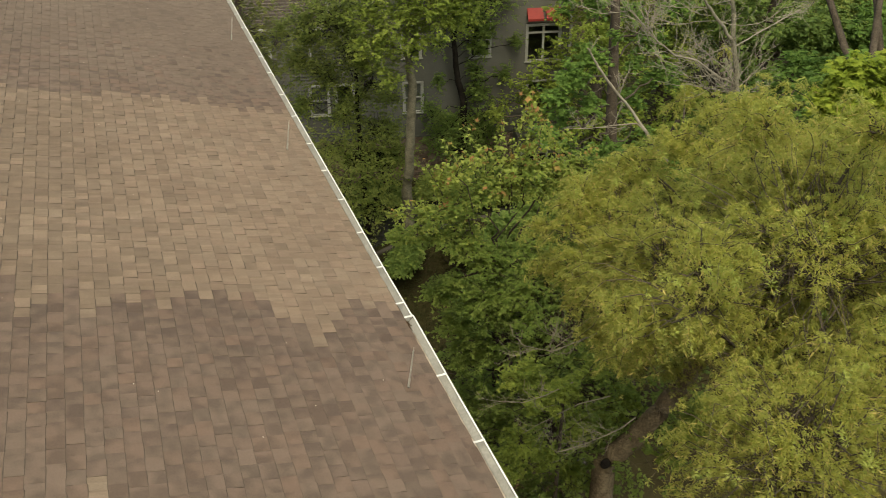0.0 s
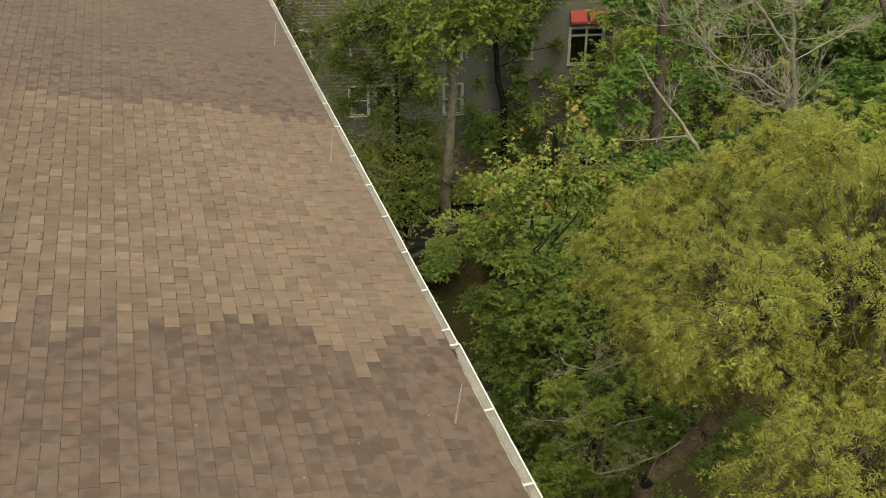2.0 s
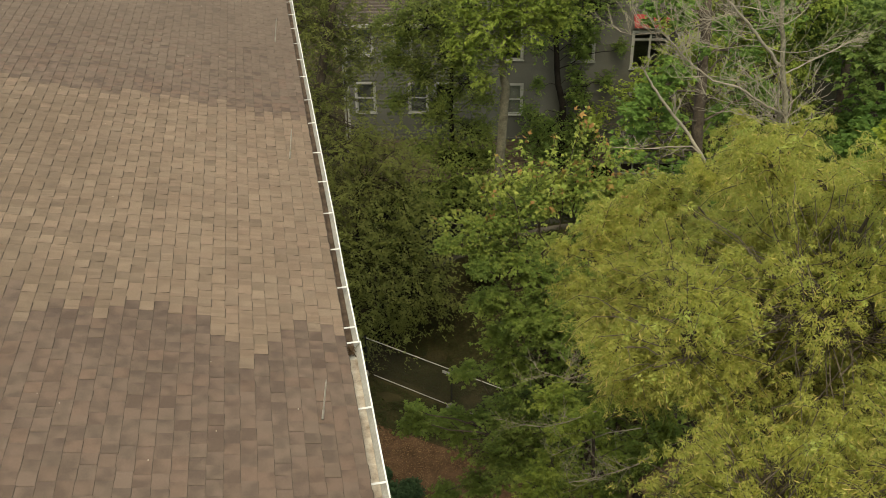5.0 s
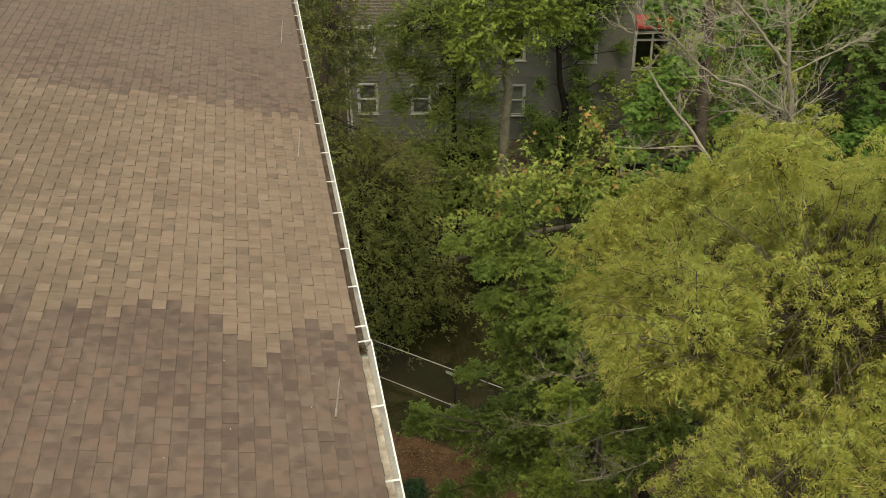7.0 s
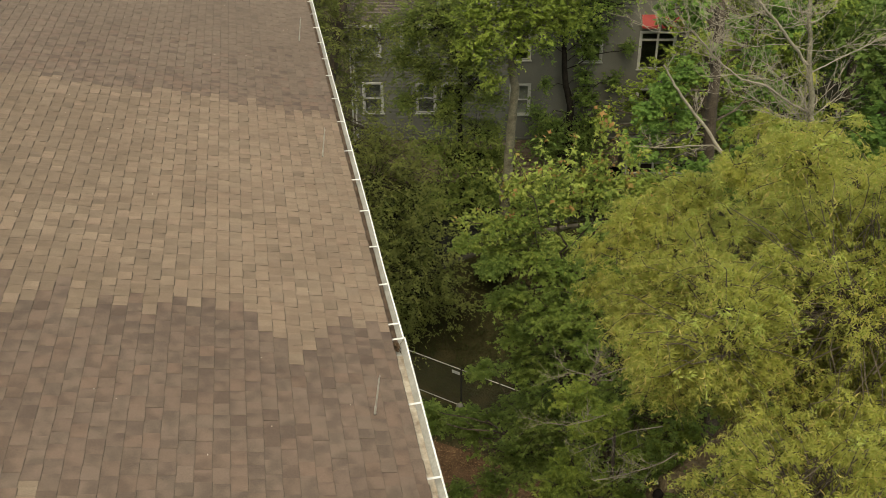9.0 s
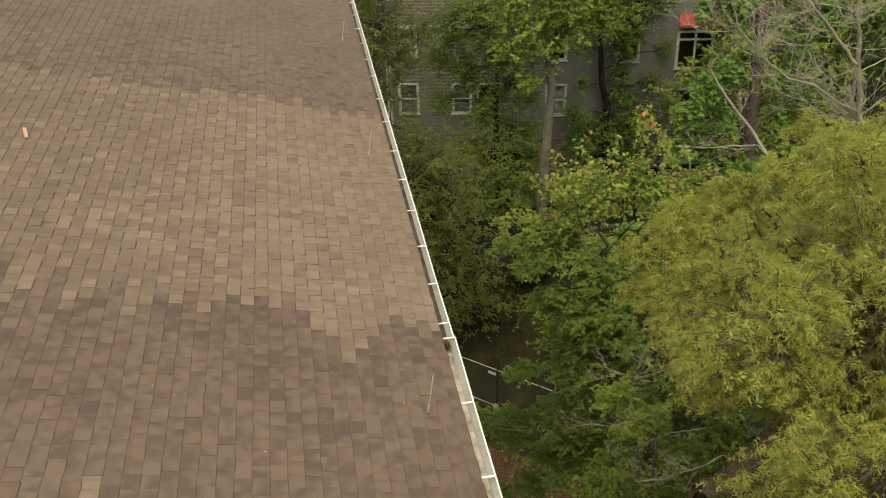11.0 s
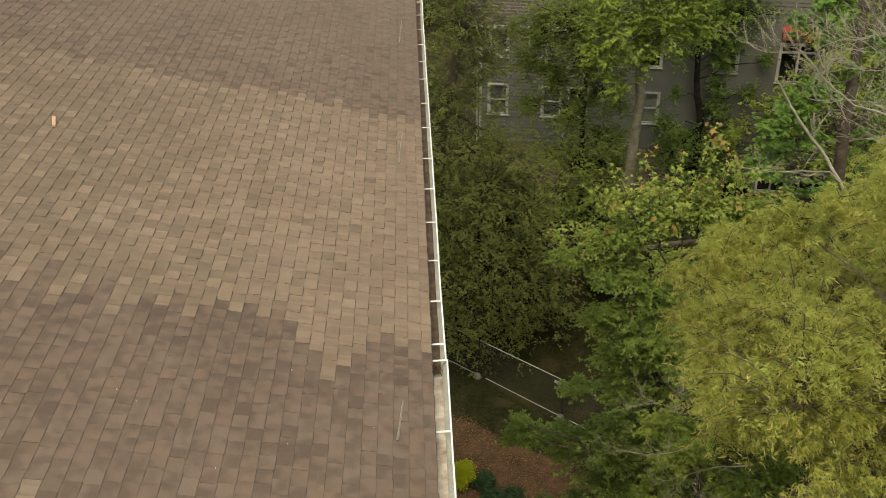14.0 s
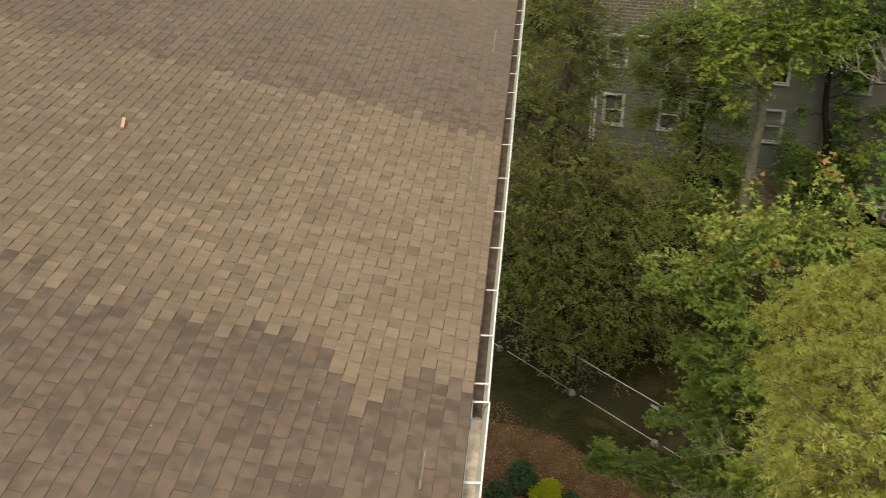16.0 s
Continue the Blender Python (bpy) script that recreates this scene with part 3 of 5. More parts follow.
def house_window(u0, u1, z0, z1, kind):
    w = part("window", joined(span(u0 - 0.1, u0, -0.055, 0.1, z0 - 0.02, z1 + 0.1, 0.005), span(u1, u1 + 0.1, -0.055, 0.1, z0 - 0.02, z1 + 0.1, 0.005), span(u0 - 0.001, u1 + 0.001, -0.053, 0.1, z1, z1 + 0.098, 0.005)), M["trim"], house, "white trimmed window")
    part("sill", span(u0 - 0.14, u1 + 0.14, -0.1, 0.1, z0 - 0.08, z0 - 0.021, 0.006), M["trim"], w)
    t = 0.045
    mid = (z0 + z1) / 2
    if kind == "casement":
        um = (u0 + u1) / 2
        top = z1 - 0.34
        part("sash", joined(span(u0, u0 + t, 0.01, 0.06, z0, z1), span(u1 - t, u1, 0.01, 0.06, z0, z1), span(um - 0.05, um + 0.05, 0.009, 0.061, z0, z1), span(u0 + t, u1 - t, 0.008, 0.062, top - 0.05, top + 0.05), span(u0 + t, u1 - t, 0.01, 0.06, z0, z0 + t), span(u0 + t, u1 - t, 0.01, 0.06, z1 - t, z1)), M["trim"], w)
    else:
        part("sash", joined(span(u0, u0 + t, 0.01, 0.06, z0, z1), span(u1 - t, u1, 0.01, 0.06, z0, z1), span(u0 + t, u1 - t, 0.008, 0.062, mid - 0.03, mid + 0.03), span(u0 + t, u1 - t, 0.01, 0.06, z0, z0 + t), span(u0 + t, u1 - t, 0.01, 0.06, z1 - t, z1)), M["trim"], w)
    g = part("pane", span(u0 + 0.02, u1 - 0.02, 0.03, 0.036, z0 + 0.02, z1 - 0.02), M["glass"], w)
    g.visible_shadow = False
    if kind == "blind":
        sl = []
        z = z0 + 0.04
        while z < z1 - 0.05:
            sl.append((u0 + 0.02, u1 - 0.02, 0.1, 0.115, z, z + 0.032))
            z += 0.055
        v, f = quad_boxes(sl)
        ob = mesh_object("blind", v, f, M["blind"], w, "grey horizontal slat blind")
    # Added flat grey panel; its tone stands in for the glass's greyish reflection.
    if kind == "shade":
        part("shade", span(u0 + 0.02, u1 - 0.02, 0.1, 0.106, z0 + 0.02, z1 - 0.02), M["blind"], w, "flat grey panel standing in for the reflection in the glass")


for w in windows:
    house_window(*w)
# lean-to roof of the lower block: courses of tan shingles
pitch_run, pitch_rise = 5.0, 2.6
tb = []
for k in range(26):
    t0, t1 = k / 26, (k + 1) / 26
    y0, y1 = -0.35 + pitch_run * t0, -0.35 + pitch_run * t1
    zb = LEFT_TOP + pitch_rise * t0
    u = -0.3
    while u < SPLIT - 0.02:
        u1 = min(u + rs.uniform(0.25, 0.4), SPLIT - 0.02)
        tb.append((u + 0.004, u1 - 0.004, y0, y1 + 0.1, zb - 0.02, zb + 0.02 + pitch_rise / 26))
        u = u1
v, f = quad_boxes(tb)
ob = mesh_object("roof_covering", v, f, M["tan_roof"], house, "pale tan roof shingles")
ob["kind"] = "stuff"
part("eave_trim", span(-0.34, SPLIT - 0.021, -0.41, -0.355, LEFT_TOP - 0.1, LEFT_TOP + 0.05, 0.006), M["trim"], house, "white eave trim")
rb = bmesh.new()
for y0, z0, y1, z1 in ((-0.6, MAIN_TOP - 0.2, 4.5, MAIN_TOP + 2.6), (4.5, MAIN_TOP + 2.6, 9.6, MAIN_TOP - 0.2)):
    q = [rb.verts.new(p) for p in ((SPLIT - 0.4, y0, z0), (HOUSE_END + 0.4, y0, z0), (HOUSE_END + 0.4, y1, z1), (SPLIT - 0.4, y1, z1))]
    e = [rb.verts.new(p.co + Vector((0, 0, 0.18))) for p in q]
    for i in range(4):
        j = (i + 1) % 4
        rb.faces.new((q[i], q[j], e[j], e[i]))
    rb.faces.new(q[::-1])
    rb.faces.new(e)
part("roof", rb, M["tan_roof"], house, "shingled main roof")
# red awning over the upper window
for a, b in ((13.45, 14.2), (14.35, 15.35)):
    bm = bmesh.new()
    p = [bm.verts.new(q) for q in ((a, -0.06, 12.1), (b, -0.06, 12.1), (b, -0.5, 11.7), (a, -0.5, 11.7), (a, -0.5, 11.58), (b, -0.5, 11.58), (a, -0.06, 11.9), (b, -0.06, 11.9))]
    for ix in ((0, 3, 2, 1), (3, 4, 5, 2), (0, 6, 3), (1, 2, 7)):
        bm.faces.new([p[i] for i in ix])
    bm.faces.new([bm.verts.new(q) for q in ((a, -0.06, 11.92), (b, -0.06, 11.92), (b, -0.49, 11.6), (a, -0.49, 11.6))])
    part("awning", bm, M["awning"], house, "bright red fabric awning")
# glazed bay at the far end, over a dark open undercroft
part("bay_wall", span(12.95, 16.4, -1.45, -0.08, 4.66, 6.1, 0.01), M["siding"], house)
part("bay_sill", span(12.9, 16.45, -1.64, -1.4, 4.54, 4.655, 0.012), M["stone_base"], house, "worn wooden sill")
bay = part("bay_window", joined(span(13.1, 16.3, -1.53, -1.455, 5.66, 5.78, 0.008), span(13.1, 16.3, -1.53, -1.455, 4.67, 4.76, 0.008)), M["trim"], house, "white framed row of windows")
for k in range(6):
    u = 13.1 + k * 0.63
    part("mullion", span(u, u + (0.1 if k % 2 == 0 else 0.06), -1.52, -1.456, 4.765, 5.655, 0.005), M["trim"], bay)
for k in range(5):
    u = 13.1 + k * 0.63
    part("pane", span(u + 0.102, u + 0.628, -1.48, -1.458, 4.765, 5.19), M["hollow"], bay, "dark glass")
    part("blind", span(u + 0.102, u + 0.628, -1.476, -1.458, 5.195, 5.655), M["blind"], bay, "drawn pale blind")
for u in (12.95, 14.6, 16.25):
    part("bay_post", span(u, u + 0.12, -1.58, -1.46, 2.5, 4.535, 0.008), M["stone_base"], house)
part("bay_beam", span(12.2, 16.5, -1.75, -1.6, 3.2, 3.5, 0.015), M["concrete"], house)
wall_low = tagged(part("retaining_wall", span(3.4, 12.0, -2.6, -2.25, 2.2, 4.15, 0.02), M["concrete"]), "low grey retaining wall before the house", "retaining wall", kind="structure")
wall_low.matrix_world = house.matrix_world.copy()

# ---- chain-link fence ----
fence = tagged(new("chain_link_fence"), "galvanised chain-link fence across the yard", "fence")
FA, FD = np.array([2.24, 24.95]), np.array([0.734, -0.679])
POSTS = [-8.4, -4.2, 0.0, 4.2, 8.4, 12.6]


def along(t, z):
    p = FA + FD * t
    return (p[0], p[1], float(ground_z(p[0], p[1])) + z)


def rod(name, a, b, r, material, parent, label=""):
    v, f = tube_arrays([([a, ((a[0] + b[0]) / 2, (a[1] + b[1]) / 2, (a[2] + b[2]) / 2), b], [r] * 3)], 7)
    return mesh_object(name, v, f, material, parent, label, smooth=True)


for t in POSTS:
    rod("post", along(t, -0.1), along(t, 1.95), 0.035, M["wire"], fence)
    bm = bmesh.new()
    bmesh.ops.create_cone(bm, cap_ends=True, segments=9, radius1=0.17, radius2=0.12, depth=0.18)
    bmesh.ops.translate(bm, vec=Vector(along(t, 0.1)) + Vector((-0.08, -0.1, 0)), verts=bm.verts)
    part("footing", bm, M["concrete"], fence, "pale concrete footing")
for a, b in zip(POSTS, POSTS[1:]):
    rod("top_rail", along(a + 0.02, 1.85), along(b - 0.02, 1.85), 0.02, M["galvanised"], fence)
    rod("bottom_rail", along(a + 0.35, 0.06), along(b - 0.02, 0.04), 0.02, M["galvanised"], fence)
wires = []
for a, b in zip(POSTS, POSTS[1:]):
    step = 0.075
    for k in range(int((b - a + 1.8) / step)):
        for sgn in (1, -1):
            t0 = a - 1.8 + k * step if sgn > 0 else a + k * step
            z0, z1, t1 = 0.04, 1.83, t0 + sgn * 1.79
            if sgn < 0:
                t0, t1 = t0 + 0.0, t0 - 1.79
            lo, hi = (t0, t1) if t0 < t1 else (t1, t0)
            zl, zh = (z0, z1) if t0 < t1 else (z1, z0)
            c0, c1 = max(lo, a), min(hi, b)
            if c1 - c0 < 0.05:
                continue
            g = lambda t: zl + (zh - zl) * (t - lo) / (hi - lo)
            wires.append(([along(c0, g(c0)), along((c0 + c1) / 2, g((c0 + c1) / 2)), along(c1, g(c1))], [0.0028] * 3))
v, f = tube_arrays(wires, 3)
tagged(mesh_object("chain_link", v, f, M["mesh_wire"], fence, "dark woven wire mesh"), kind="stuff")
bm = box_bm((0.36, 0.012, 0.14), (0, 0, 0), 0.003)
sign = tagged(part("fence_sign", bm, M["trim"], fence, "small white sign plate"))
ang = math.atan2(FD[1], FD[0])
sign.matrix_world = Matrix.Translation(Vector(along(4.0, 1.68)) + Vector((-0.05, -0.05, 0))) @ Matrix.Rotation(ang, 4, "Z")

# ---- trees ----
LANCE = (np.array([(0, 0, 0), (0.14, 0.45, 0.06), (0, 1, -0.12), (-0.14, 0.45, 0.06)], float), np.array([(0, 1, 2), (0, 2, 3)]))
OVAL = (np.array([(0, 0, 0), (0.36, 0.5, 0.08), (0, 1, -0.1), (-0.36, 0.5, 0.08)], float), np.array([(0, 1, 2), (0, 2, 3)]))
STAR = (np.array([(0, 0, 0), (0.5, 0.12, 0.02), (0.24, 0.34, 0.04), (0.56, 0.62, -0.03), (0.2, 0.62, 0.03), (0, 1, -0.1), (-0.2, 0.62, 0.03), (-0.56, 0.62, -0.03), (-0.24, 0.34, 0.04), (-0.5, 0.12, 0.02)], float), np.array([(0, 1, 2), (0, 2, 8), (2, 3, 4), (8, 2, 4), (8, 4, 6), (4, 5, 6), (8, 6, 7), (0, 8, 9)]))


TRI = (np.array([(0, 0, 0), (0.5, 0.42, 0.0), (0.16, 0.5, 0.05), (0, 1, -0.1), (-0.16, 0.5, 0.05), (-0.5, 0.42, 0.0)], float), np.array([(0, 1, 2), (0, 2, 4), (2, 3, 4), (0, 4, 5)]))


def whorl_template(seed):
    """A whorl of narrow leaflets that hang from the twig's end."""
    g = np.random.default_rng(seed)
    vs, ts = [], []
    for k in range(6):
        a = 2 * math.pi * (k + g.uniform(-0.35, 0.35)) / 6
        size, bow = g.uniform(0.7, 1.15), g.uniform(0.4, 0.95)
        n = len(vs)
        for x, y in ((-0.1, 0.3), (0.13, 0.5), (-0.01, 1.0)):
            px, py = x * size, y * size
            vs.append((px * math.cos(a) + py * math.sin(a), -px * math.sin(a) + py * math.cos(a), 0.06 - bow * y * y * size))
        ts.append((n, n + 1, n + 2))
    return np.array(vs), np.array(ts)


WHORL = whorl_template(4)


def leaf_arrays(rng, at, out, template, size, droop, spread_tilt=0.6):
    """Places a leaf at each point, facing up and outwards, with its tip hanging."""
    n = len(at)
    up = np.array([0, 0, 1.0])
    nrm = out * 0.5 + up * 0.75 + rng.normal(0, spread_tilt * 0.6, (n, 3))
    nrm /= np.linalg.norm(nrm, axis=1, keepdims=True)
    tip = out * 0.6 - up * droop + rng.normal(0, 0.55, (n, 3))
    tip -= nrm * np.sum(tip * nrm, 1, keepdims=True) * 0.75
    tip /= np.linalg.norm(tip, axis=1, keepdims=True)
    side = np.cross(tip, nrm)
    side /= np.linalg.norm(side, axis=1, keepdims=True)
    nrm = np.cross(side, tip)
    sc = size * rng.uniform(0.55, 1.0, (n, 1, 1)) ** 1.0 * np.where(rng.uniform(0, 1, (n, 1, 1)) < 0.12, 1.7, 1.15)
    tv, tt = template
    v = at[:, None] + sc * (tv[None, :, 0:1] * side[:, None] + tv[None, :, 1:2] * tip[:, None] + tv[None, :, 2:3] * nrm[:, None])
    f = np.arange(n)[:, None, None] * len(tv) + tt[None]
    return v.reshape(-1, 3), f.reshape(-1, 3)


def crown_points(rng, lobes, clumps, per, spread, low=-0.6, flat=0.6, gaps=-1.25, power=2.0):
    """Clumps of points near the skins of the lobes, with gaps; and the outward ways."""
    L = np.array([l[:3] for l in lobes], float)
    R = np.array([l[3] for l in lobes], float)
    which = rng.choice(len(L), clumps, p=R ** power / np.sum(R ** power))
    d = rng.normal(0, 1, (clumps, 3))
    d /= np.linalg.norm(d, axis=1, keepdims=True)
    d[:, 2] = np.where(d[:, 2] < low, -d[:, 2], d[:, 2])
    rad = R[which] * (0.35 + 0.65 * rng.uniform(0, 1, clumps) ** 0.45) * (1 + 0.12 * rng.normal(0, 1, clumps))
    c = L[which] + d * rad[:, None] * (1, 1, 0.9)
    gap = np.sin(c[:, 0] * 2.9 + 1.3 * np.sin(c[:, 1] * 2.1)) + np.sin(c[:, 1] * 3.1 + c[:, 2] * 1.7) + np.sin(c[:, 2] * 3.7 + c[:, 0] * 1.1)
    keep = gap > gaps
    c, d = c[keep], d[keep]
    c = np.repeat(c, per, 0)
    out = np.repeat(d, per, 0)
    j = rng.normal(0, spread, c.shape) * (1, 1, flat)
    o = out + j / (spread * 3)
    o /= np.linalg.norm(o, axis=1, keepdims=True)
    return c + j, o


def place_leaves(at, tip, nrm, template, sc):
    """Lays the template at each point: its y along tip, its z along nrm."""
    nrm = nrm / (np.linalg.norm(nrm, axis=1, keepdims=True) + 1e-9)
    side = np.cross(tip, nrm)
    side /= np.linalg.norm(side, axis=1, keepdims=True) + 1e-9
    tip = np.cross(nrm, side)
    tv, tt = template
    v = at[:, None] + sc[:, None, None] * (tv[None, :, 0:1] * side[:, None] + tv[None, :, 1:2] * tip[:, None] + tv[None, :, 2:3] * nrm[:, None])
    f = np.arange(len(at))[:, None, None] * len(tv) + tt[None]
    return v.reshape(-1, 3), f.reshape(-1, 3)


def twig_tubes(p, r0, r1, sides=3):
    """Thin tubes along many polylines with one number of points: p is (lines, points, 3)."""
    n, k = p.shape[:2]
    d = np.gradient(p, axis=1)
    d /= np.linalg.norm(d, axis=2, keepdims=True) + 1e-9
    u = np.cross(d, np.array([0.31, 0.2, 0.93]))
    u /= np.linalg.norm(u, axis=2, keepdims=True) + 1e-9
    w = np.cross(d, u)
    a = np.linspace(0, 2 * math.pi, sides, endpoint=False)
    r = (np.reshape(r0, (-1, 1)) + (np.reshape(r1, (-1, 1)) - np.reshape(r0, (-1, 1))) * np.linspace(0, 1, k)[None])[:, :, None, None]
    v = p[:, :, None] + r * (np.cos(a)[:, None] * u[:, :, None] + np.sin(a)[:, None] * w[:, :, None])
    i = np.arange(k - 1)[:, None] * sides
    j, jn = np.arange(sides)[None], (np.arange(sides)[None] + 1) % sides
    q = np.stack([i + j, i + jn, i + sides + jn, i + sides + j], -1).reshape(-1, 4)
    return v.reshape(-1, 3), (np.arange(n)[:, None, None] * k * sides + q[None]).reshape(-1, 4)


def boughs(rng, lobes, count, size, twigs, flat, lift, sag, gaps, power, low, loose):
    """Boughs near the skins of the lobes: their stalks, their fans of twigs and their outward ways."""
    L = np.array([l[:3] for l in lobes], float)
    R = np.array([l[3] for l in lobes], float)
    which = rng.choice(len(L), count, p=R ** power / np.sum(R ** power))
    d = rng.normal(0, 1, (count, 3))
    d /= np.linalg.norm(d, axis=1, keepdims=True)
    d[:, 2] = np.where(d[:, 2] < low, -d[:, 2], d[:, 2])
    sz = np.minimum(size * rng.uniform(0.55, 1.3, count), R[which] * 0.95)
    rad = np.maximum(R[which] * (0.3 + 0.75 * rng.uniform(0, 1, count) ** 0.5) - 0.35 * sz, 0)
    c = L[which] + d * rad[:, None] + rng.normal(0, 1, d.shape) * loose * np.minimum(R[which], 1.0)[:, None]
    gap = np.sin(c[:, 0] * 2.9 + 1.3 * np.sin(c[:, 1] * 2.1)) + np.sin(c[:, 1] * 3.1 + c[:, 2] * 1.7) + np.sin(c[:, 2] * 3.7 + c[:, 0] * 1.1)
    keep = gap > gaps
    c, d, sz, which = c[keep], d[keep], sz[keep], which[keep]
    axis = d * (1, 1, 0.5) + (0, 0, lift)
    axis /= np.linalg.norm(axis, axis=1, keepdims=True) + 1e-9
    start = c - axis * sz[:, None] * 0.45
    u = np.linspace(0, 1, 5)
    root = L[which] + rng.normal(0, 0.12, c.shape) * R[which][:, None]
    stalk = root[:, None] + (start - root)[:, None] * u[None, :, None] + rng.normal(0, 0.05, (len(c), 5, 3)) * np.sin(u * math.pi)[None, :, None] * np.linalg.norm(start - root, axis=1)[:, None, None]
    ways = np.repeat(axis, twigs, 0) + rng.normal(0, 0.8, (len(c) * twigs, 3)) * (1, 1, flat)
    ways /= np.linalg.norm(ways, axis=1, keepdims=True)
    ln = (np.repeat(sz, twigs) * rng.uniform(0.6, 1.25, len(ways)))[:, None, None]
    p = np.repeat(start, twigs, 0)[:, None] + ln * (ways[:, None] * u[None, :, None] - np.array([0, 0, sag]) * (u ** 2)[None, :, None])
    p[:, 1:] += rng.normal(0, 0.025, p[:, 1:].shape) * ln
    return stalk, p, np.repeat(d, twigs, 0)


def on_twigs(rng, p, out, per, first):
    """Points along the twigs, with the way of the twig and of the crown there."""
    n, k = p.shape[:2]
    u = rng.uniform(first, 1.0, (n, per)) * (k - 1)
    i = np.minimum(u.astype(int), k - 2)
    row = np.arange(n)[:, None]
    a, b = p[row, i], p[row, i + 1]
    at = a + (b - a) * (u - i)[:, :, None]
    way = (b - a) / (np.linalg.norm(b - a, axis=2, keepdims=True) + 1e-9)
    return at.reshape(-1, 3), way.reshape(-1, 3), np.repeat(out, per, 0)


def leaf_ways(rng, way, out, droop, tilt):
    """The ways of leaves that stand off a twig to both sides, their faces upward."""
    up = np.array([0, 0, 1.0])
    side = np.cross(way, up) * rng.choice([-1.0, 1.0], (len(way), 1))
    tip = way * 0.55 + side * rng.uniform(0.2, 1.1, (len(way), 1)) - up * droop + rng.normal(0, 0.25, way.shape)
    nrm = up * 0.9 + out * 0.35 + rng.normal(0, tilt, way.shape)
    return tip, nrm


def tree(name, label, trunk, radius, lobes, bark, leaf, count, size, twigs, per, template, leaf_size, droop, seed, flat=0.5, lift=0.25, sag=0.3, tip=None, tip_share=0.0, tip_depth=2.2, low=-0.5, gaps=-0.9, limb_from=0.45, category="tree", power=2.0, catkins=None, limb_thick=1.0, broad=None, twig_thick=0.006, tilt=0.35, first=0.2, rosette=False, bare=12, loose=0.1, wood=None):
    """A tree: tapered trunk, a limb to every lobe of the crown, boughs with fans of twigs, and leaves along the twigs."""
    rng = np.random.default_rng(seed)
    base = np.array(trunk[0], float)
    ob = tagged(new(name), label, category)
    ob.location = base
    tp = np.array(trunk, float)
    # smooth the trunk's polyline
    tt = np.linspace(0, len(tp) - 1, 4 * (len(tp) - 1) + 1)
    line = np.stack([np.interp(tt, np.arange(len(tp)), tp[:, k]) for k in range(3)], 1)
    line[1:-1] += rng.normal(0, radius * 0.07, line[1:-1].shape)
    rr = radius * (1 - 0.6 * np.linspace(0, 1, len(line)) ** 1.2)
    rr[0] *= 1.35
    v, f = tube_arrays([(line - base, rr)], 12)
    mesh_object("trunk", v, f, bark, ob, smooth=True)
    for l in lobes:
        c = np.array(l[:3], float)
        cand = line[int(len(line) * limb_from):]
        below = cand[cand[:, 2] < c[2] - 0.1]
        cand = below if len(below) else cand[:1]
        k = np.argmin(np.linalg.norm(cand - c, axis=1) + 0.3 * rng.uniform(0, 1, len(cand)))
        a = cand[k]
        p = bent(rng, a, c, 7, 0.12, 0.06)
        r0 = limb_thick * max(0.02, min(radius * 0.5, 0.035 * np.linalg.norm(c - a) + 0.02))
        v, f = tube_arrays([(p - base, np.linspace(r0, r0 * 0.35, 7))], 7)
        mesh_object("limb", v, f, wood or bark, ob, smooth=True)
    stalk, p, out = boughs(rng, lobes, count, size, twigs, flat, lift, sag, gaps, power, low, loose)
    v, f = twig_tubes(stalk[::1 if bare < 8 else bare // 4] - base, twig_thick * 2.2, twig_thick, 3)
    v2, f2 = twig_tubes(p[::bare, [0, 2, 3, 4]] - base, twig_thick, twig_thick * 0.45, 3)
    tagged(mesh_object("twig_growth", np.concatenate([v, v2]), np.concatenate([f, f2 + len(v)]), wood or bark, ob), kind="stuff")
    at, way, o = on_twigs(rng, p, out, per, first)
    sc = leaf_size * rng.uniform(0.65, 1.15, len(at))
    if rosette:
        nrm = way * 0.5 + o * 0.35 + (0, 0, 0.6) + rng.normal(0, tilt, way.shape)
        tipw = rng.normal(0, 1, way.shape)
    else:
        tipw, nrm = leaf_ways(rng, way, o, droop, tilt)
    rest = np.ones(len(at), bool)
    if tip is not None:
        zmax = at[:, 2].max()
        rest = rng.uniform(0, 1, len(at)) > tip_share * np.clip((at[:, 2] - (zmax - tip_depth)) / (0.5 * tip_depth), 0, 1)
        v, f = place_leaves(at[~rest] - base, tipw[~rest], nrm[~rest], template, sc[~rest] * 0.85)
        tagged(mesh_object("young_leaves", v, f, tip, ob, "reddish and pale young leaves"), kind="stuff")
    if broad:
        pick = np.repeat(rng.uniform(0, 1, len(p)) < 0.07, per)
        v, f = place_leaves(at[pick] - base + (0, 0, 0.03), tipw[pick], nrm[pick], template, sc[pick] * 1.15)
        tagged(mesh_object("broad_leaf_growth", v, f, broad, ob, "larger fresh green leaflets"), kind="stuff")
        rest &= ~pick
    if catkins:
        pick = rng.uniform(0, 1, len(at)) < 0.4
        hang = rng.normal(0, 0.45, (pick.sum(), 3)) - (0, 0, 1.0) + way[pick] * 0.5
        v, f = place_leaves(at[pick] - base, hang, rng.normal(0, 1, hang.shape), (LANCE[0] * (0.42, 1, 1), LANCE[1]), 0.1 * rng.uniform(0.6, 1.3, pick.sum()))
        tagged(mesh_object("catkin_growth", v, f, catkins, ob, "thin golden hanging catkins"), kind="stuff")
    v, f = place_leaves(at[rest] - base, tipw[rest], nrm[rest], template, sc[rest])
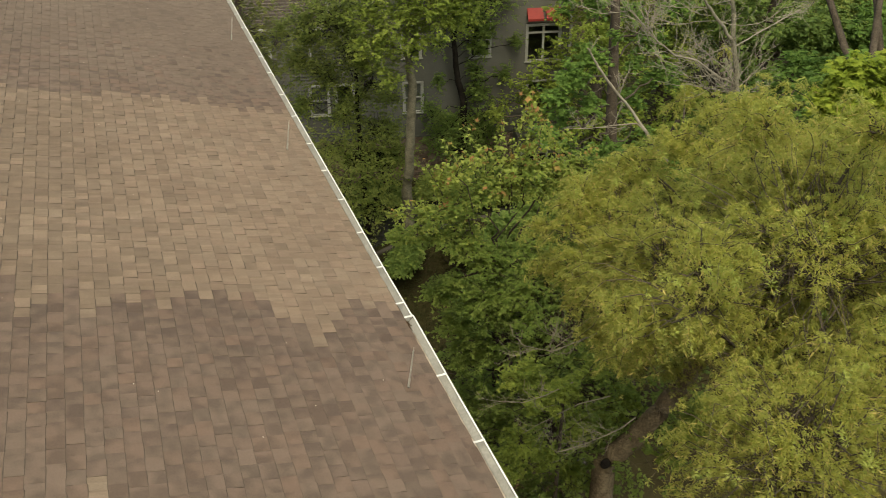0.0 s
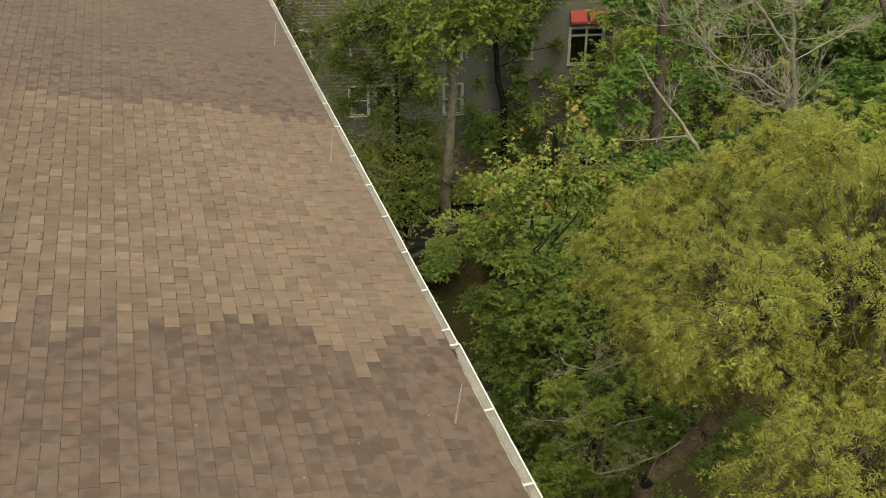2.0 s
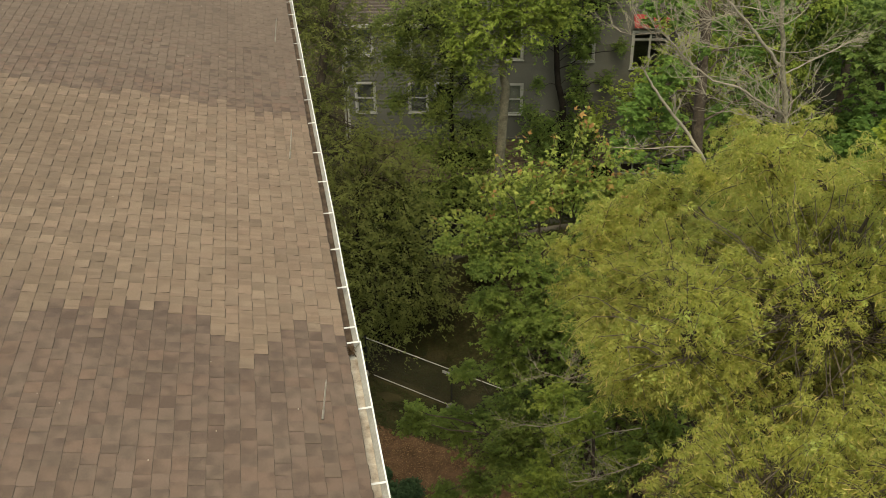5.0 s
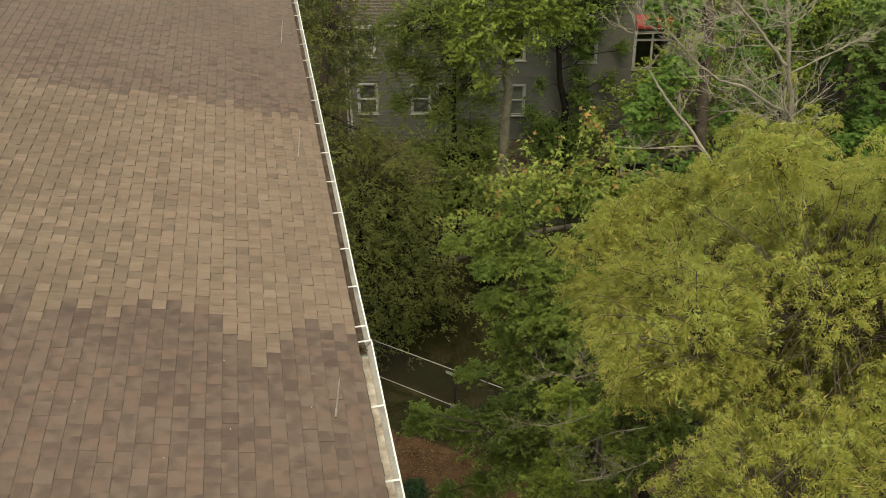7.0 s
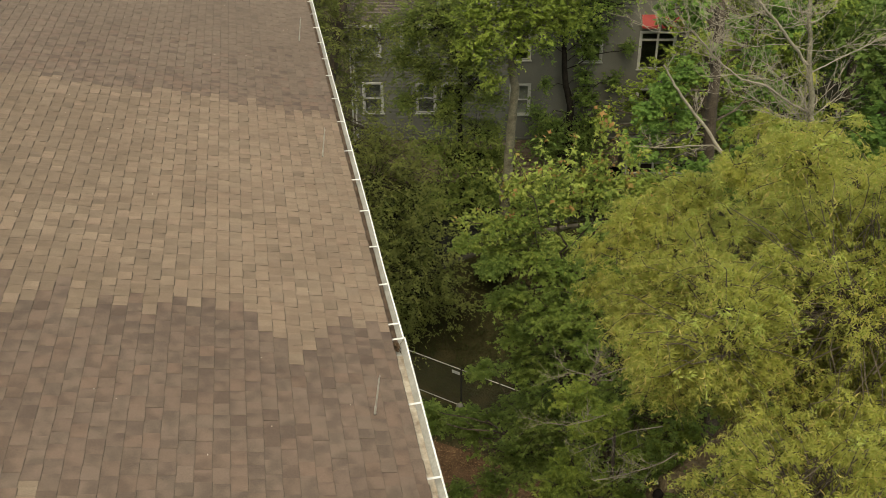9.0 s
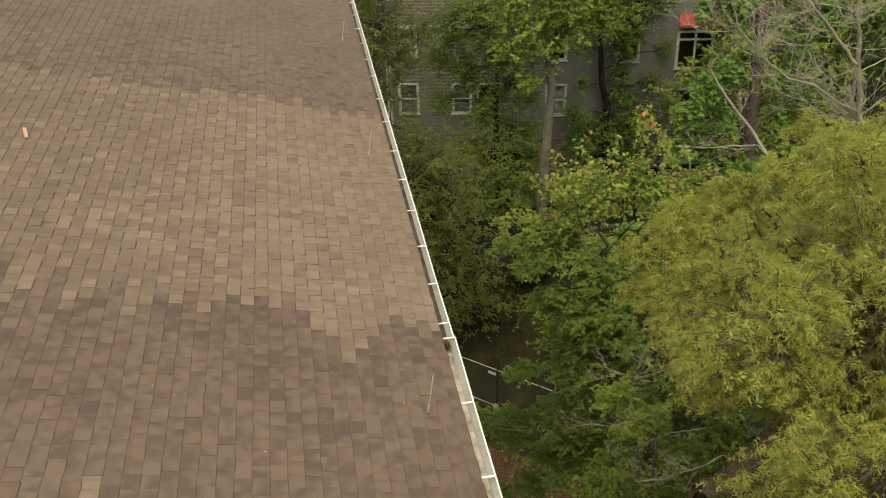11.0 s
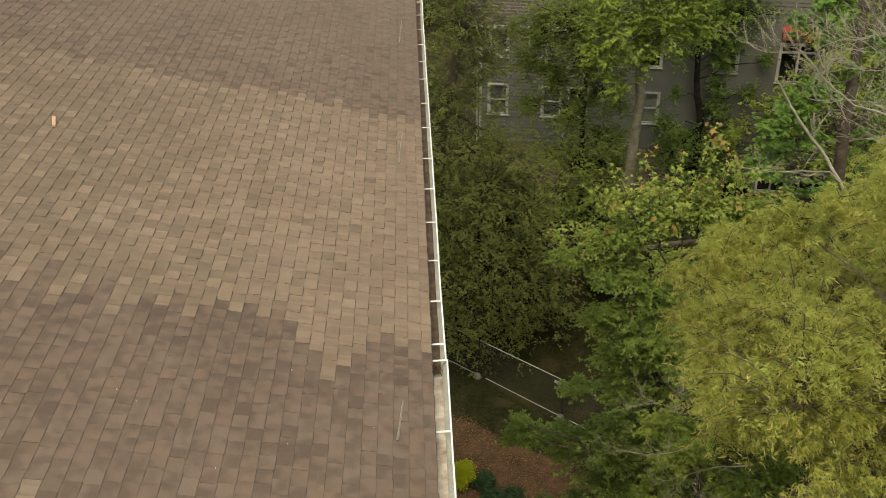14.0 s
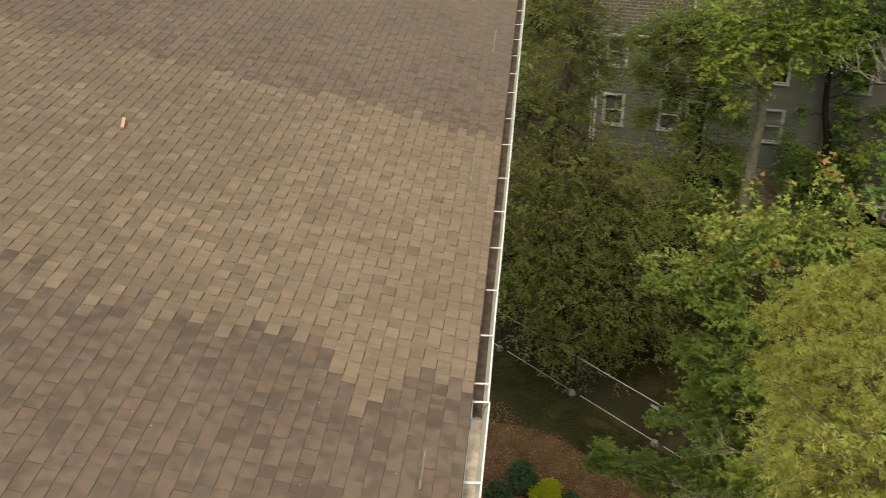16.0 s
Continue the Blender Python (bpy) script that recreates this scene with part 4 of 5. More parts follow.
    tagged(mesh_object("crown", v, f, leaf, ob), kind="stuff")
    return ob


def auto_lobes(seed, c, rx, rz, count, r):
    g = np.random.default_rng(seed)
    out = []
    for k in range(count):
        d = g.normal(0, 1, 3)
        d /= np.linalg.norm(d)
        m = g.uniform(0.3, 1.0)
        out.append((c[0] + d[0] * rx * m, c[1] + d[1] * rx * m, c[2] + d[2] * rz * m, r * g.uniform(0.7, 1.25)))
    return out


# the yellow-green tree beside the roof
big = tree("yellow_green_tree", "large tree with drooping yellow-green leaflets and a hollow trunk", [(6.45, 6.4, -0.1), (6.4, 6.3, 5.0), (6.34, 6.3, 9.4), (6.36, 6.3, 10.1), (6.9, 6.1, 10.8), (7.28, 5.8, 11.7), (7.4, 5.5, 12.4), (7.5, 5.2, 13.1), (7.6, 4.6, 14.5), (7.5, 4.0, 16.0)], 0.3,
    [(6.1, 1.0, 18.3, 1.9), (7.4, 1.3, 17.8, 2.2), (4.9, 2.5, 17.45, 1.4), (4.4, -1.4, 17.2, 1.7), (6.5, -2.0, 17.4, 2.2), (4.0, 0.6, 18.5, 1.2), (8.3, 4.4, 16.4, 2.1), (5.6, 0.2, 15.3, 1.7), (7.2, 5.7, 16.1, 1.6), (9.6, 1.2, 16.0, 2.5), (7.4, 2.8, 15.4, 1.6), (9.5, 5.2, 15.6, 2.4), (5.2, 5.5, 17.2, 0.55), (6.2, 5.8, 17.7, 0.55), (6.1, 3.6, 18.7, 0.45), (6.7, 3.6, 19.1, 0.5), (7.0, 3.0, 17.9, 1.2), (8.0, 2.6, 18.2, 0.9), (7.2, 3.6, 17.0, 1.1), (6.2, 2.5, 19.0, 0.75), (7.3, 2.5, 19.0, 0.8), (6.7, 2.6, 19.3, 0.55), (4.7, 4.4, 17.0, 0.5), (8.9, 6.0, 17.5, 0.7), (3.5, 1.5, 17.8, 0.58), (3.7, 1.2, 17.6, 0.6), (5.0, 1.2, 20.4, 0.6), (6.2, 0.4, 20.5, 0.6), (8.3, 6.8, 19.3, 0.2), (7.6, 6.8, 18.4, 0.3), (4.32, 4.6, 17.79, 0.5), (4.08, 4.2, 17.42, 0.5), (4.03, 3.6, 17.12, 0.55), (4.03, 3.0, 16.79, 0.5), (4.19, 2.8, 16.23, 0.5), (4.8, 4.2, 17.7, 0.7), (5.25, 4.8, 17.89, 0.6), (4.69, 5.0, 17.9, 0.4), (4.72, 3.4, 17.26, 0.8), (4.63, 2.6, 16.78, 0.7), (6.45, 4.2, 19.24, 0.42), (7.11, 4.0, 19.36, 0.45), (6.02, 4.4, 18.71, 0.5), (7.67, 3.6, 18.93, 0.5), (6.76, 4.0, 19.25, 0.4), (8.01, 3.4, 18.94, 0.55), (5.55, 4.8, 18.17, 0.5), (4.0, 5.2, 17.15, 0.38), (4.15, 5.2, 16.3, 0.4), (4.45, 5.0, 15.5, 0.45), (4.95, 4.5, 15.1, 0.45), (5.64, 4.5, 14.4, 0.4), (6.54, 4.5, 14.0, 0.35), (5.3, 4.0, 15.6, 0.6), (6.1, 4.0, 15.0, 0.6)],
    M["bark_ridged"], M["leaf_yellow"], 4350, 0.48, 6, 5, WHORL, 0.068, 1.2, 31, loose=0.22, flat=0.7, lift=0.15, sag=0.5, gaps=-1.15, power=1.6, broad=M["leaf_lime"], limb_thick=0.3, catkins=M["catkin"], rosette=True, first=0.3, bare=6, wood=M["bark_brown"])
# the maple between the roof and the house: upright shoots above a layered crown
maple_lobes = [(4.2, 10.0, 15.1, 0.55), (5.0, 10.2, 15.3, 0.6), (5.8, 10.1, 15.5, 0.65), (6.6, 10.2, 15.3, 0.6), (3.6, 10.1, 14.9, 0.45), (7.3, 10.0, 15.4, 0.65), (5.7, 9.3, 12.9, 1.4), (5.4, 9.6, 11.2, 1.4), (6.4, 8.2, 12.2, 1.9), (5.5, 9.8, 9.4, 1.3), (6.2, 8.2, 9.2, 2.0), (7.4, 7.4, 10.4, 2.2), (6.2, 8.0, 7.0, 1.7), (7.2, 9.4, 13.2, 1.5), (3.7, 10.0, 14.4, 0.45), (4.3, 10.0, 14.2, 0.55), (3.2, 10.1, 14.55, 0.25), (4.9, 9.8, 13.7, 0.5), (5.9, 9.8, 13.8, 0.5), (4.7, 9.6, 12.6, 0.8), (4.5, 9.9, 11.0, 0.65), (7.0, 9.8, 14.6, 0.7), (4.0, 9.9, 13.2, 0.35), (4.2, 10.0, 11.9, 0.35), (2.9, 12.0, 7.9, 0.45), (2.35, 12.0, 8.5, 0.28), (3.7, 12.0, 7.3, 0.6), (3.7, 12.0, 9.4, 0.35), (4.5, 12.0, 6.4, 0.7), (4.6, 11.5, 8.2, 0.7), (4.3, 10.4, 10.2, 0.4), (5.0, 10.0, 7.6, 1.2), (5.4, 9.2, 6.2, 1.3), (4.4, 10.4, 8.9, 0.8), (4.9, 9.9, 9.4, 1.0), (2.49, 12.0, 8.01, 0.45), (3.35, 12.0, 7.97, 0.5), (4.13, 11.6, 7.88, 0.55), (3.83, 11.6, 7.02, 0.5), (4.56, 11.0, 7.02, 0.6), (3.12, 12.0, 5.35, 0.45), (5.1, 11.0, 9.17, 0.55), (3.88, 12.0, 9.52, 0.4), (4.39, 11.6, 10.02, 0.45), (2.13, 12.2, 7.8, 0.3), (3.96, 11.4, 5.93, 0.5), (3.5, 10.6, 14.09, 0.4), (3.08, 10.8, 14.17, 0.35), (3.95, 10.4, 13.57, 0.35), (3.88, 10.4, 12.62, 0.5), (4.13, 10.2, 11.91, 0.5)]
maple = tree("maple", "green maple with reddish young leaves at the tips", [(5.6, 10.6, -0.1), (5.5, 10.5, 4), (5.4, 10.4, 8.5), (5.3, 10.4, 11.5), (5.3, 10.3, 13.0)], 0.15, maple_lobes,
    M["bark_brown"], M["leaf_maple"], 2100, 0.55, 7, 8, TRI, 0.102, 0.25, 32, flat=0.16, lift=0.05, sag=0.2, tip=M["leaf_tip"], tip_share=0.6, gaps=-1.0, power=1.25, tip_depth=2.4, limb_thick=0.45, low=-0.4, bare=4)

# a slender one under the yellow crown
tree("maple", "slender green maple under the yellow-green crown", [(5.9, 7.6, -0.1), (5.8, 7.5, 4.0), (5.7, 7.3, 8.0), (5.5, 6.9, 10.5), (5.2, 6.3, 12.0)], 0.07,
    [(6.75, 7.0, 10.82, 0.4), (5.93, 7.0, 10.7, 0.45), (5.32, 7.0, 9.79, 0.5), (6.07, 7.2, 9.0, 0.4), (7.14, 6.9, 11.29, 0.35), (8.29, 6.8, 9.15, 0.5), (8.77, 6.6, 10.06, 0.5), (4.6, 7.0, 10.48, 0.5), (4.23, 7.0, 9.92, 0.5), (4.61, 7.0, 12.35, 0.5), (5.9, 6.5, 12.58, 0.4), (3.87, 7.0, 11.93, 0.4), (8.94, 6.4, 10.85, 0.4), (3.32, 4.4, 13.9, 0.25), (4.6, 5.2, 13.4, 0.35), (4.2, 5.3, 13.1, 0.3)],
    M["bark_brown"], M["leaf_bright"], 330, 0.5, 7, 10, TRI, 0.094, 0.25, 43, flat=0.2, lift=0.05, sag=0.2, gaps=-1.2, power=1.25, limb_thick=0.35, low=-0.6, bare=4, limb_from=0.3)


def young_shoots(ob, tips, foot, seed):
    """Upright shoots with loose tufts of pale leaves and reddish ends."""
    rng = np.random.default_rng(seed)
    base = np.array(ob.location)
    stems, pale, red = [], [], []
    for x, y, z, ln in tips:
        tip = np.array((x, y, z))
        a = tip + ((foot[0] - x) * 0.3 * ln, (foot[1] - y) * 0.3, -1.25 * ln)
        main = bent(rng, a, tip, 7, 0.05, 0.02)
        stems.append((main - base, np.linspace(0.016, 0.005, 7)))
        arms = [main]
        for q in range(int(2.6 * ln)):
            s = main[rng.integers(1, 5)]
            w = rng.normal(0, 0.5, 3) * (1, 1, 0.2) + (0, 0, 0.45)
            arms.append(bent(rng, s, s + w * rng.uniform(0.5, 0.9), 5, 0.08, 0.03))
            stems.append((arms[-1] - base, np.linspace(0.009, 0.004, 5)))
        for arm in arms:
            u = rng.uniform(0.35, 1.0, 60) ** 0.75
            p = np.stack([np.interp(u, np.linspace(0, 1, len(arm)), arm[:, k]) for k in range(3)], 1) + rng.normal(0, 0.085, (60, 3))
            end = (u > 0.9) & (rng.uniform(0, 1, 60) < 0.4)
            pale.append(p[~end])
            red.append(p[end] + (0, 0, 0.03))
    v, f = tube_arrays(stems, 5)
    tagged(mesh_object("shoot_growth", v, f, M["bark_brown"], ob), kind="stuff")
    for name, pts, mat, text in (("shoot_leaves", pale, M["leaf_tip"], "pale young leaves"), ("red_leaves", red, M["leaf_red"], "reddish young leaves")):
        p = np.concatenate(pts)
        o = rng.normal(0, 1, p.shape) * (1, 1, 0.3)
        o /= np.linalg.norm(o, axis=1, keepdims=True)
        v, f = leaf_arrays(rng, p - base, o, TRI, 0.12, 0.35)
        tagged(mesh_object(name, v, f, mat, ob, text), kind="stuff")


young_shoots(maple, [(3.45, 10.25, 16.25, 1.2), (3.75, 9.6, 16.95, 1.5), (4.15, 10.3, 16.1, 1.1), (4.6, 10.6, 16.8, 1.6), (4.9, 10.2, 16.0, 1.1), (5.2, 10.0, 17.0, 1.6), (5.76, 10.0, 17.5, 1.9), (5.6, 10.2, 16.0, 1.1), (6.3, 10.2, 16.9, 1.6), (6.9, 10.3, 16.5, 1.4), (6.5, 10.0, 15.8, 1.0), (7.4, 10.0, 16.1, 1.2), (3.2, 10.2, 15.3, 0.8), (3.8, 10.1, 15.3, 0.8)], (5.3, 10.2), 132)
# tree with the pale straight trunk
tree("tall_tree", "tall tree with a pale grey trunk before the house", [(9.15, 30.5, 3.1), (9.1, 30.3, 4.1), (8.85, 29.8, 5.5), (8.85, 29.4, 6.4), (8.85, 28.9, 8.3), (8.8, 28.3, 11.0), (8.5, 27.8, 12.6), (8.4, 27.6, 16.0), (8.5, 27.6, 19.0)], 0.27,
    [(7.11, 27.48, 13.87, 1.01), (8.20, 27.30, 14.05, 1.09), (9.39, 27.39, 14.42, 1.09), (7.75, 27.48, 12.50, 0.68), (8.85, 27.48, 13.33, 0.73), (10.12, 27.76, 13.69, 0.73), (7.66, 27.48, 11.77, 0.46), (6.75, 27.39, 13.05, 0.64), (10.30, 27.48, 14.96, 1.09), (8.85, 27.76, 16.78, 2.00), (7.21, 27.84, 16.06, 1.73), (10.86, 27.48, 16.78, 1.82), (10.86, 27.66, 14.24, 0.73)],
    M["bark_grey"], M["leaf_bright"], 2000, 0.5, 3, 8, OVAL, 0.125, 0.5, 33, loose=0.35, limb_from=0.72, flat=0.8, limb_thick=0.4, gaps=-1.3)
tree("vine_tree", "dark-stemmed tree overgrown with leafy vines", [(13.2, 33.6, 3.0), (13.05, 33.6, 6.2), (13.0, 33.6, 7.9), (12.72, 33.6, 8.9), (12.55, 33.6, 10.5), (12.45, 33.6, 12.0), (12.2, 33.6, 15.5)], 0.2,
    [(12.4, 33.5, 6.8, 0.8), (13.8, 33.4, 6.0, 0.9), (12.6, 33.4, 5.4, 0.9), (13.9, 33.5, 8.2, 0.6), (13.6, 33.4, 10.6, 0.55), (12.9, 33.4, 12.6, 1.0), (14.3, 33.3, 12.7, 1.0), (11.6, 33.3, 13.4, 1.0), (13.5, 33.5, 15.5, 2.0), (11.4, 33.5, 15.6, 1.9), (14.2, 32.8, 5.2, 0.8), (11.5, 33.4, 7.6, 0.7), (11.8, 33.3, 6.3, 0.8), (13.6, 33.4, 9.3, 0.5), (13.8, 33.4, 11.6, 0.7), (14.0, 33.3, 7.1, 0.7), (11.6, 33.2, 11.0, 0.4), (12.5, 33.2, 12.0, 0.4), (13.9, 33.2, 11.2, 0.45), (14.9, 33.2, 9.1, 0.4), (11.6, 33.2, 9.2, 0.35), (13.5, 33.2, 8.6, 0.4), (15.5, 33.2, 10.7, 0.35)],
    M["bark_dark"], M["leaf_deep"], 3000, 0.42, 3, 7, OVAL, 0.105, 0.5, 34, loose=0.4, limb_from=0.3, flat=0.9, limb_thick=0.3, power=1.6, gaps=-1.5)
tree("leafy_tree", "dense green tree before the house windows", [(7.2, 30.6, 3.0), (7.1, 30.6, 6.0), (7.0, 30.7, 9.0), (7.1, 30.8, 13.0)], 0.15,
    [(6.7, 30.7, 11.8, 1.0), (7.6, 30.6, 10.4, 0.9), (6.5, 30.6, 9.3, 0.8), (7.7, 30.5, 8.3, 0.9), (6.9, 30.4, 7.2, 0.9), (5.6, 30.8, 11.2, 0.7), (6.0, 30.8, 13.3, 1.3), (7.7, 30.8, 13.6, 1.1), (5.7, 30.6, 7.6, 0.7), (8.0, 30.4, 6.2, 0.8), (6.2, 30.2, 5.6, 1.0), (7.4, 30.2, 4.9, 1.0), (8.6, 31.2, 9.6, 0.5), (5.0, 31.0, 9.8, 0.55), (4.7, 31.0, 11.7, 0.6), (8.4, 31.0, 8.0, 0.6), (8.8, 31.3, 6.6, 0.7), (5.2, 31.0, 12.8, 0.8), (3.9, 30.7, 13.2, 0.4), (4.5, 30.7, 11.8, 0.4), (5.2, 30.7, 13.4, 0.5), (5.9, 30.7, 10.8, 0.5), (6.8, 30.7, 12.9, 0.5), (7.4, 30.7, 11.5, 0.5), (6.3, 30.7, 9.5, 0.5), (4.6, 30.7, 9.8, 0.35), (8.2, 30.7, 12.2, 0.5)],
    M["bark_dark"], M["leaf_mid"], 3400, 0.5, 3, 7, OVAL, 0.1, 0.5, 35, loose=0.5, limb_from=0.3, flat=0.9, limb_thick=0.25, power=1.6, gaps=-1.6)
# olive trees along the fence
tree("olive_tree", "tree with a leaning trunk and dull olive foliage", [(0.3, 27.8, 0.3), (0.5, 27.6, 5.0), (0.9, 27.3, 10.5), (1.4, 27.2, 13.0), (2.1, 27.2, 15.8), (2.4, 27.2, 18.0)], 0.25,
    [(0.2, 28.0, 14.4, 2.0), (1.6, 27.2, 14.4, 1.2), (-0.2, 27.4, 11.2, 1.8), (1.3, 27.0, 11.9, 0.9), (3.0, 27.0, 9.3, 0.9), (2.1, 26.8, 9.6, 1.0), (3.9, 27.0, 8.5, 0.8), (1.6, 26.8, 9.4, 1.3), (-0.9, 27.0, 8.0, 1.7), (2.2, 28.5, 12.6, 0.7), (2.1, 28.3, 11.2, 0.7), (2.3, 28.5, 13.8, 0.6), (0.9, 26.8, 7.6, 1.4), (1.3, 28.0, 17.0, 2.4), (3.0, 28.0, 17.0, 1.4), (3.8, 27.0, 9.2, 0.6), (4.6, 27.0, 8.4, 0.6), (3.1, 27.0, 10.0, 0.5), (2.72, 28.4, 12.83, 0.6), (3.38, 28.4, 13.37, 0.6), (2.51, 28.4, 13.85, 0.7), (2.14, 28.2, 11.65, 0.6), (3.75, 28.6, 12.14, 0.35)],
    M["bark_brown"], M["leaf_olive"], 3700, 0.5, 3, 10, OVAL, 0.084, 0.6, 36, loose=0.75, sag=0.5, flat=0.9, limb_thick=0.25, gaps=-1.6)
tree("olive_tree", "shaded olive-green tree leaning over the fence", [(2.0, 27.2, 0.2), (2.1, 27.0, 3.0), (2.3, 26.6, 5.5), (2.4, 26.5, 8.0)], 0.14,
    [(2.7, 26.4, 8.2, 1.3), (3.4, 26.4, 6.6, 1.2), (1.2, 26.4, 6.0, 1.4), (2.6, 25.9, 4.9, 1.4), (0.2, 26.5, 4.2, 1.4), (3.6, 26.2, 4.4, 1.1), (1.6, 25.8, 3.4, 1.2), (-0.8, 27.2, 5.0, 1.4), (4.3, 27.0, 7.2, 1.0), (4.2, 26.6, 5.0, 1.1), (3.0, 26.4, 2.6, 1.1), (4.4, 26.4, 3.0, 0.9), (5.0, 26.6, 3.4, 1.0), (5.2, 26.9, 5.0, 0.8), (5.7, 26.6, 2.0, 0.9), (1.42, 25.6, 1.59, 0.7), (2.25, 25.6, 0.85, 0.6), (1.06, 25.6, 2.73, 0.8), (3.32, 25.8, 1.7, 0.7), (4.03, 26.0, 2.12, 0.6)],
    M["bark_dark"], M["leaf_olive"], 3400, 0.5, 3, 10, OVAL, 0.084, 0.6, 37, loose=0.75, sag=0.5, flat=0.9, limb_thick=0.25, gaps=-1.6)
# the trees to the far side of the house
tree("broad_tree", "broad tree with a thick ivy-clad trunk", [(18.5, 30.0, 2.5), (18.4, 30.0, 6.3), (18.2, 30.0, 9.2), (17.9, 30.0, 12.4), (17.8, 30.0, 16.0)], 0.34,
    [(17.3, 31.0, 8.4, 0.9), (17.2, 31.0, 6.6, 1.0), (17.9, 31.0, 10.2, 0.9), (18.6, 31.2, 12.0, 1.2), (16.9, 31.0, 13.2, 0.9), (19.5, 30.5, 10.5, 1.4), (19.8, 30.0, 8.0, 1.5), (20.5, 30.0, 12.8, 1.8), (21.5, 29.5, 10.0, 1.9), (18.6, 29.2, 5.2, 1.4), (20.3, 29.2, 6.2, 1.7), (22.3, 29.3, 13.4, 2.0), (22.5, 29.0, 7.5, 2.0), (18.8, 30.0, 14.8, 2.0), (16.6, 31.5, 8.2, 0.7), (15.3, 31.8, 8.4, 0.5), (14.3, 32.2, 8.0, 0.5), (16.9, 31.0, 10.9, 0.75), (16.7, 31.0, 12.4, 0.75), (17.1, 30.8, 9.6, 0.8), (16.3, 30.8, 8.8, 0.7), (17.5, 29.3, 11.6, 0.8), (17.7, 29.3, 7.6, 0.9), (17.6, 28.4, 10.6, 0.7), (17.2, 28.6, 12.4, 0.6), (15.13, 31.5, 9.07, 0.6), (15.85, 31.2, 7.87, 0.6), (14.97, 31.5, 7.07, 0.5), (14.04, 32.0, 7.55, 0.45), (15.85, 31.2, 9.95, 0.6), (16.58, 31.0, 8.87, 0.6), (15.55, 31.0, 6.34, 0.6)],
    M["bark_brown"], M["leaf_bright"], 2800, 0.5, 3, 8, OVAL, 0.15, 0.5, 38, loose=0.35, limb_from=0.3, flat=0.8, limb_thick=0.4, gaps=-1.4)
# The last four lobes are unseen additions overhead that shade the crown below.
tree("star_leaved_tree", "green star-leaved tree beside the dead treetop", [(20.5, 15.5, -0.1), (20.4, 15.4, 5), (20.2, 15.2, 10), (20.0, 15.0, 14)], 0.28,
    [(18.6, 14.2, 14.2, 1.7), (20.4, 14.0, 13.6, 2.2), (19.4, 13.6, 11.8, 2.0), (21.8, 14.0, 11.0, 2.4), (18.2, 14.2, 9.8, 1.8), (20.0, 13.6, 8.0, 2.4), (19.2, 17.5, 20.5, 2.2), (21.6, 16.0, 20.0, 2.4), (22.5, 19.0, 20.5, 2.4), (18.0, 20.0, 21.0, 2.2)],
    M["bark_brown"], M["leaf_star"], 900, 0.6, 4, 6, STAR, 0.22, 0.6, 39, tilt=0.25, gaps=-1.6)
# the grey-barked tree that stands between the crowns and the house
tree("star_leaved_tree", "straight grey-brown trunk with bright star-shaped leaves", [(12.9, 18.0, -0.1), (12.7, 18.0, 6.0), (12.5, 18.0, 11.0), (12.44, 18.0, 12.42), (12.3, 18.0, 14.44), (12.19, 18.0, 16.6), (12.08, 18.0, 17.8), (12.0, 18.0, 20.0)], 0.24,
    [(10.4, 16.5, 16.8, 0.38), (10.71, 16.5, 15.75, 0.42), (10.14, 16.5, 15.22, 0.45), (10.87, 16.8, 14.23, 0.4), (10.08, 16.5, 13.9, 0.42), (10.88, 16.8, 17.22, 0.4), (13.38, 18.6, 14.59, 0.3), (13.14, 18.6, 16.34, 0.4), (14.12, 19.0, 15.22, 0.45), (13.56, 18.8, 13.24, 0.35), (9.44, 16.2, 14.8, 0.35), (10.44, 16.5, 12.94, 0.45), (14.0, 18.8, 12.29, 0.45), (9.31, 16.2, 13.76, 0.35), (14.86, 19.2, 13.74, 0.5), (14.9, 19.2, 16.2, 0.6), (11.72, 16.8, 16.15, 0.22), (10.9, 17.0, 17.98, 0.5), (10.0, 17.0, 17.4, 0.27), (9.95, 16.9, 17.1, 0.2), (11.71, 17.0, 12.36, 0.4)],
    M["bark_brown"], M["leaf_star"], 660, 0.42, 4, 6, STAR, 0.125, 0.45, 41, limb_thick=0.35, gaps=-1.4, tilt=0.35, loose=0.35, limb_from=0.35)
tree("bright_tree", "sunlit tree with bright lime-green star-shaped leaves", [(12.67, 6.8, -0.1), (12.67, 6.8, 8.0), (12.57, 6.8, 15.0), (12.47, 6.8, 17.6)], 0.16,
    [(11.22, 6.5, 18.45, 0.55), (10.87, 6.5, 18.02, 0.5), (11.52, 6.3, 17.72, 0.75), (10.89, 6.3, 17.56, 0.5), (12.37, 6.5, 18.19, 0.9), (12.47, 6.3, 17.29, 0.9)],
    M["bark_brown"], M["leaf_fresh"], 420, 0.5, 5, 7, STAR, 0.15, 0.4, 40, limb_thick=0.4, gaps=-1.5, tilt=0.3)
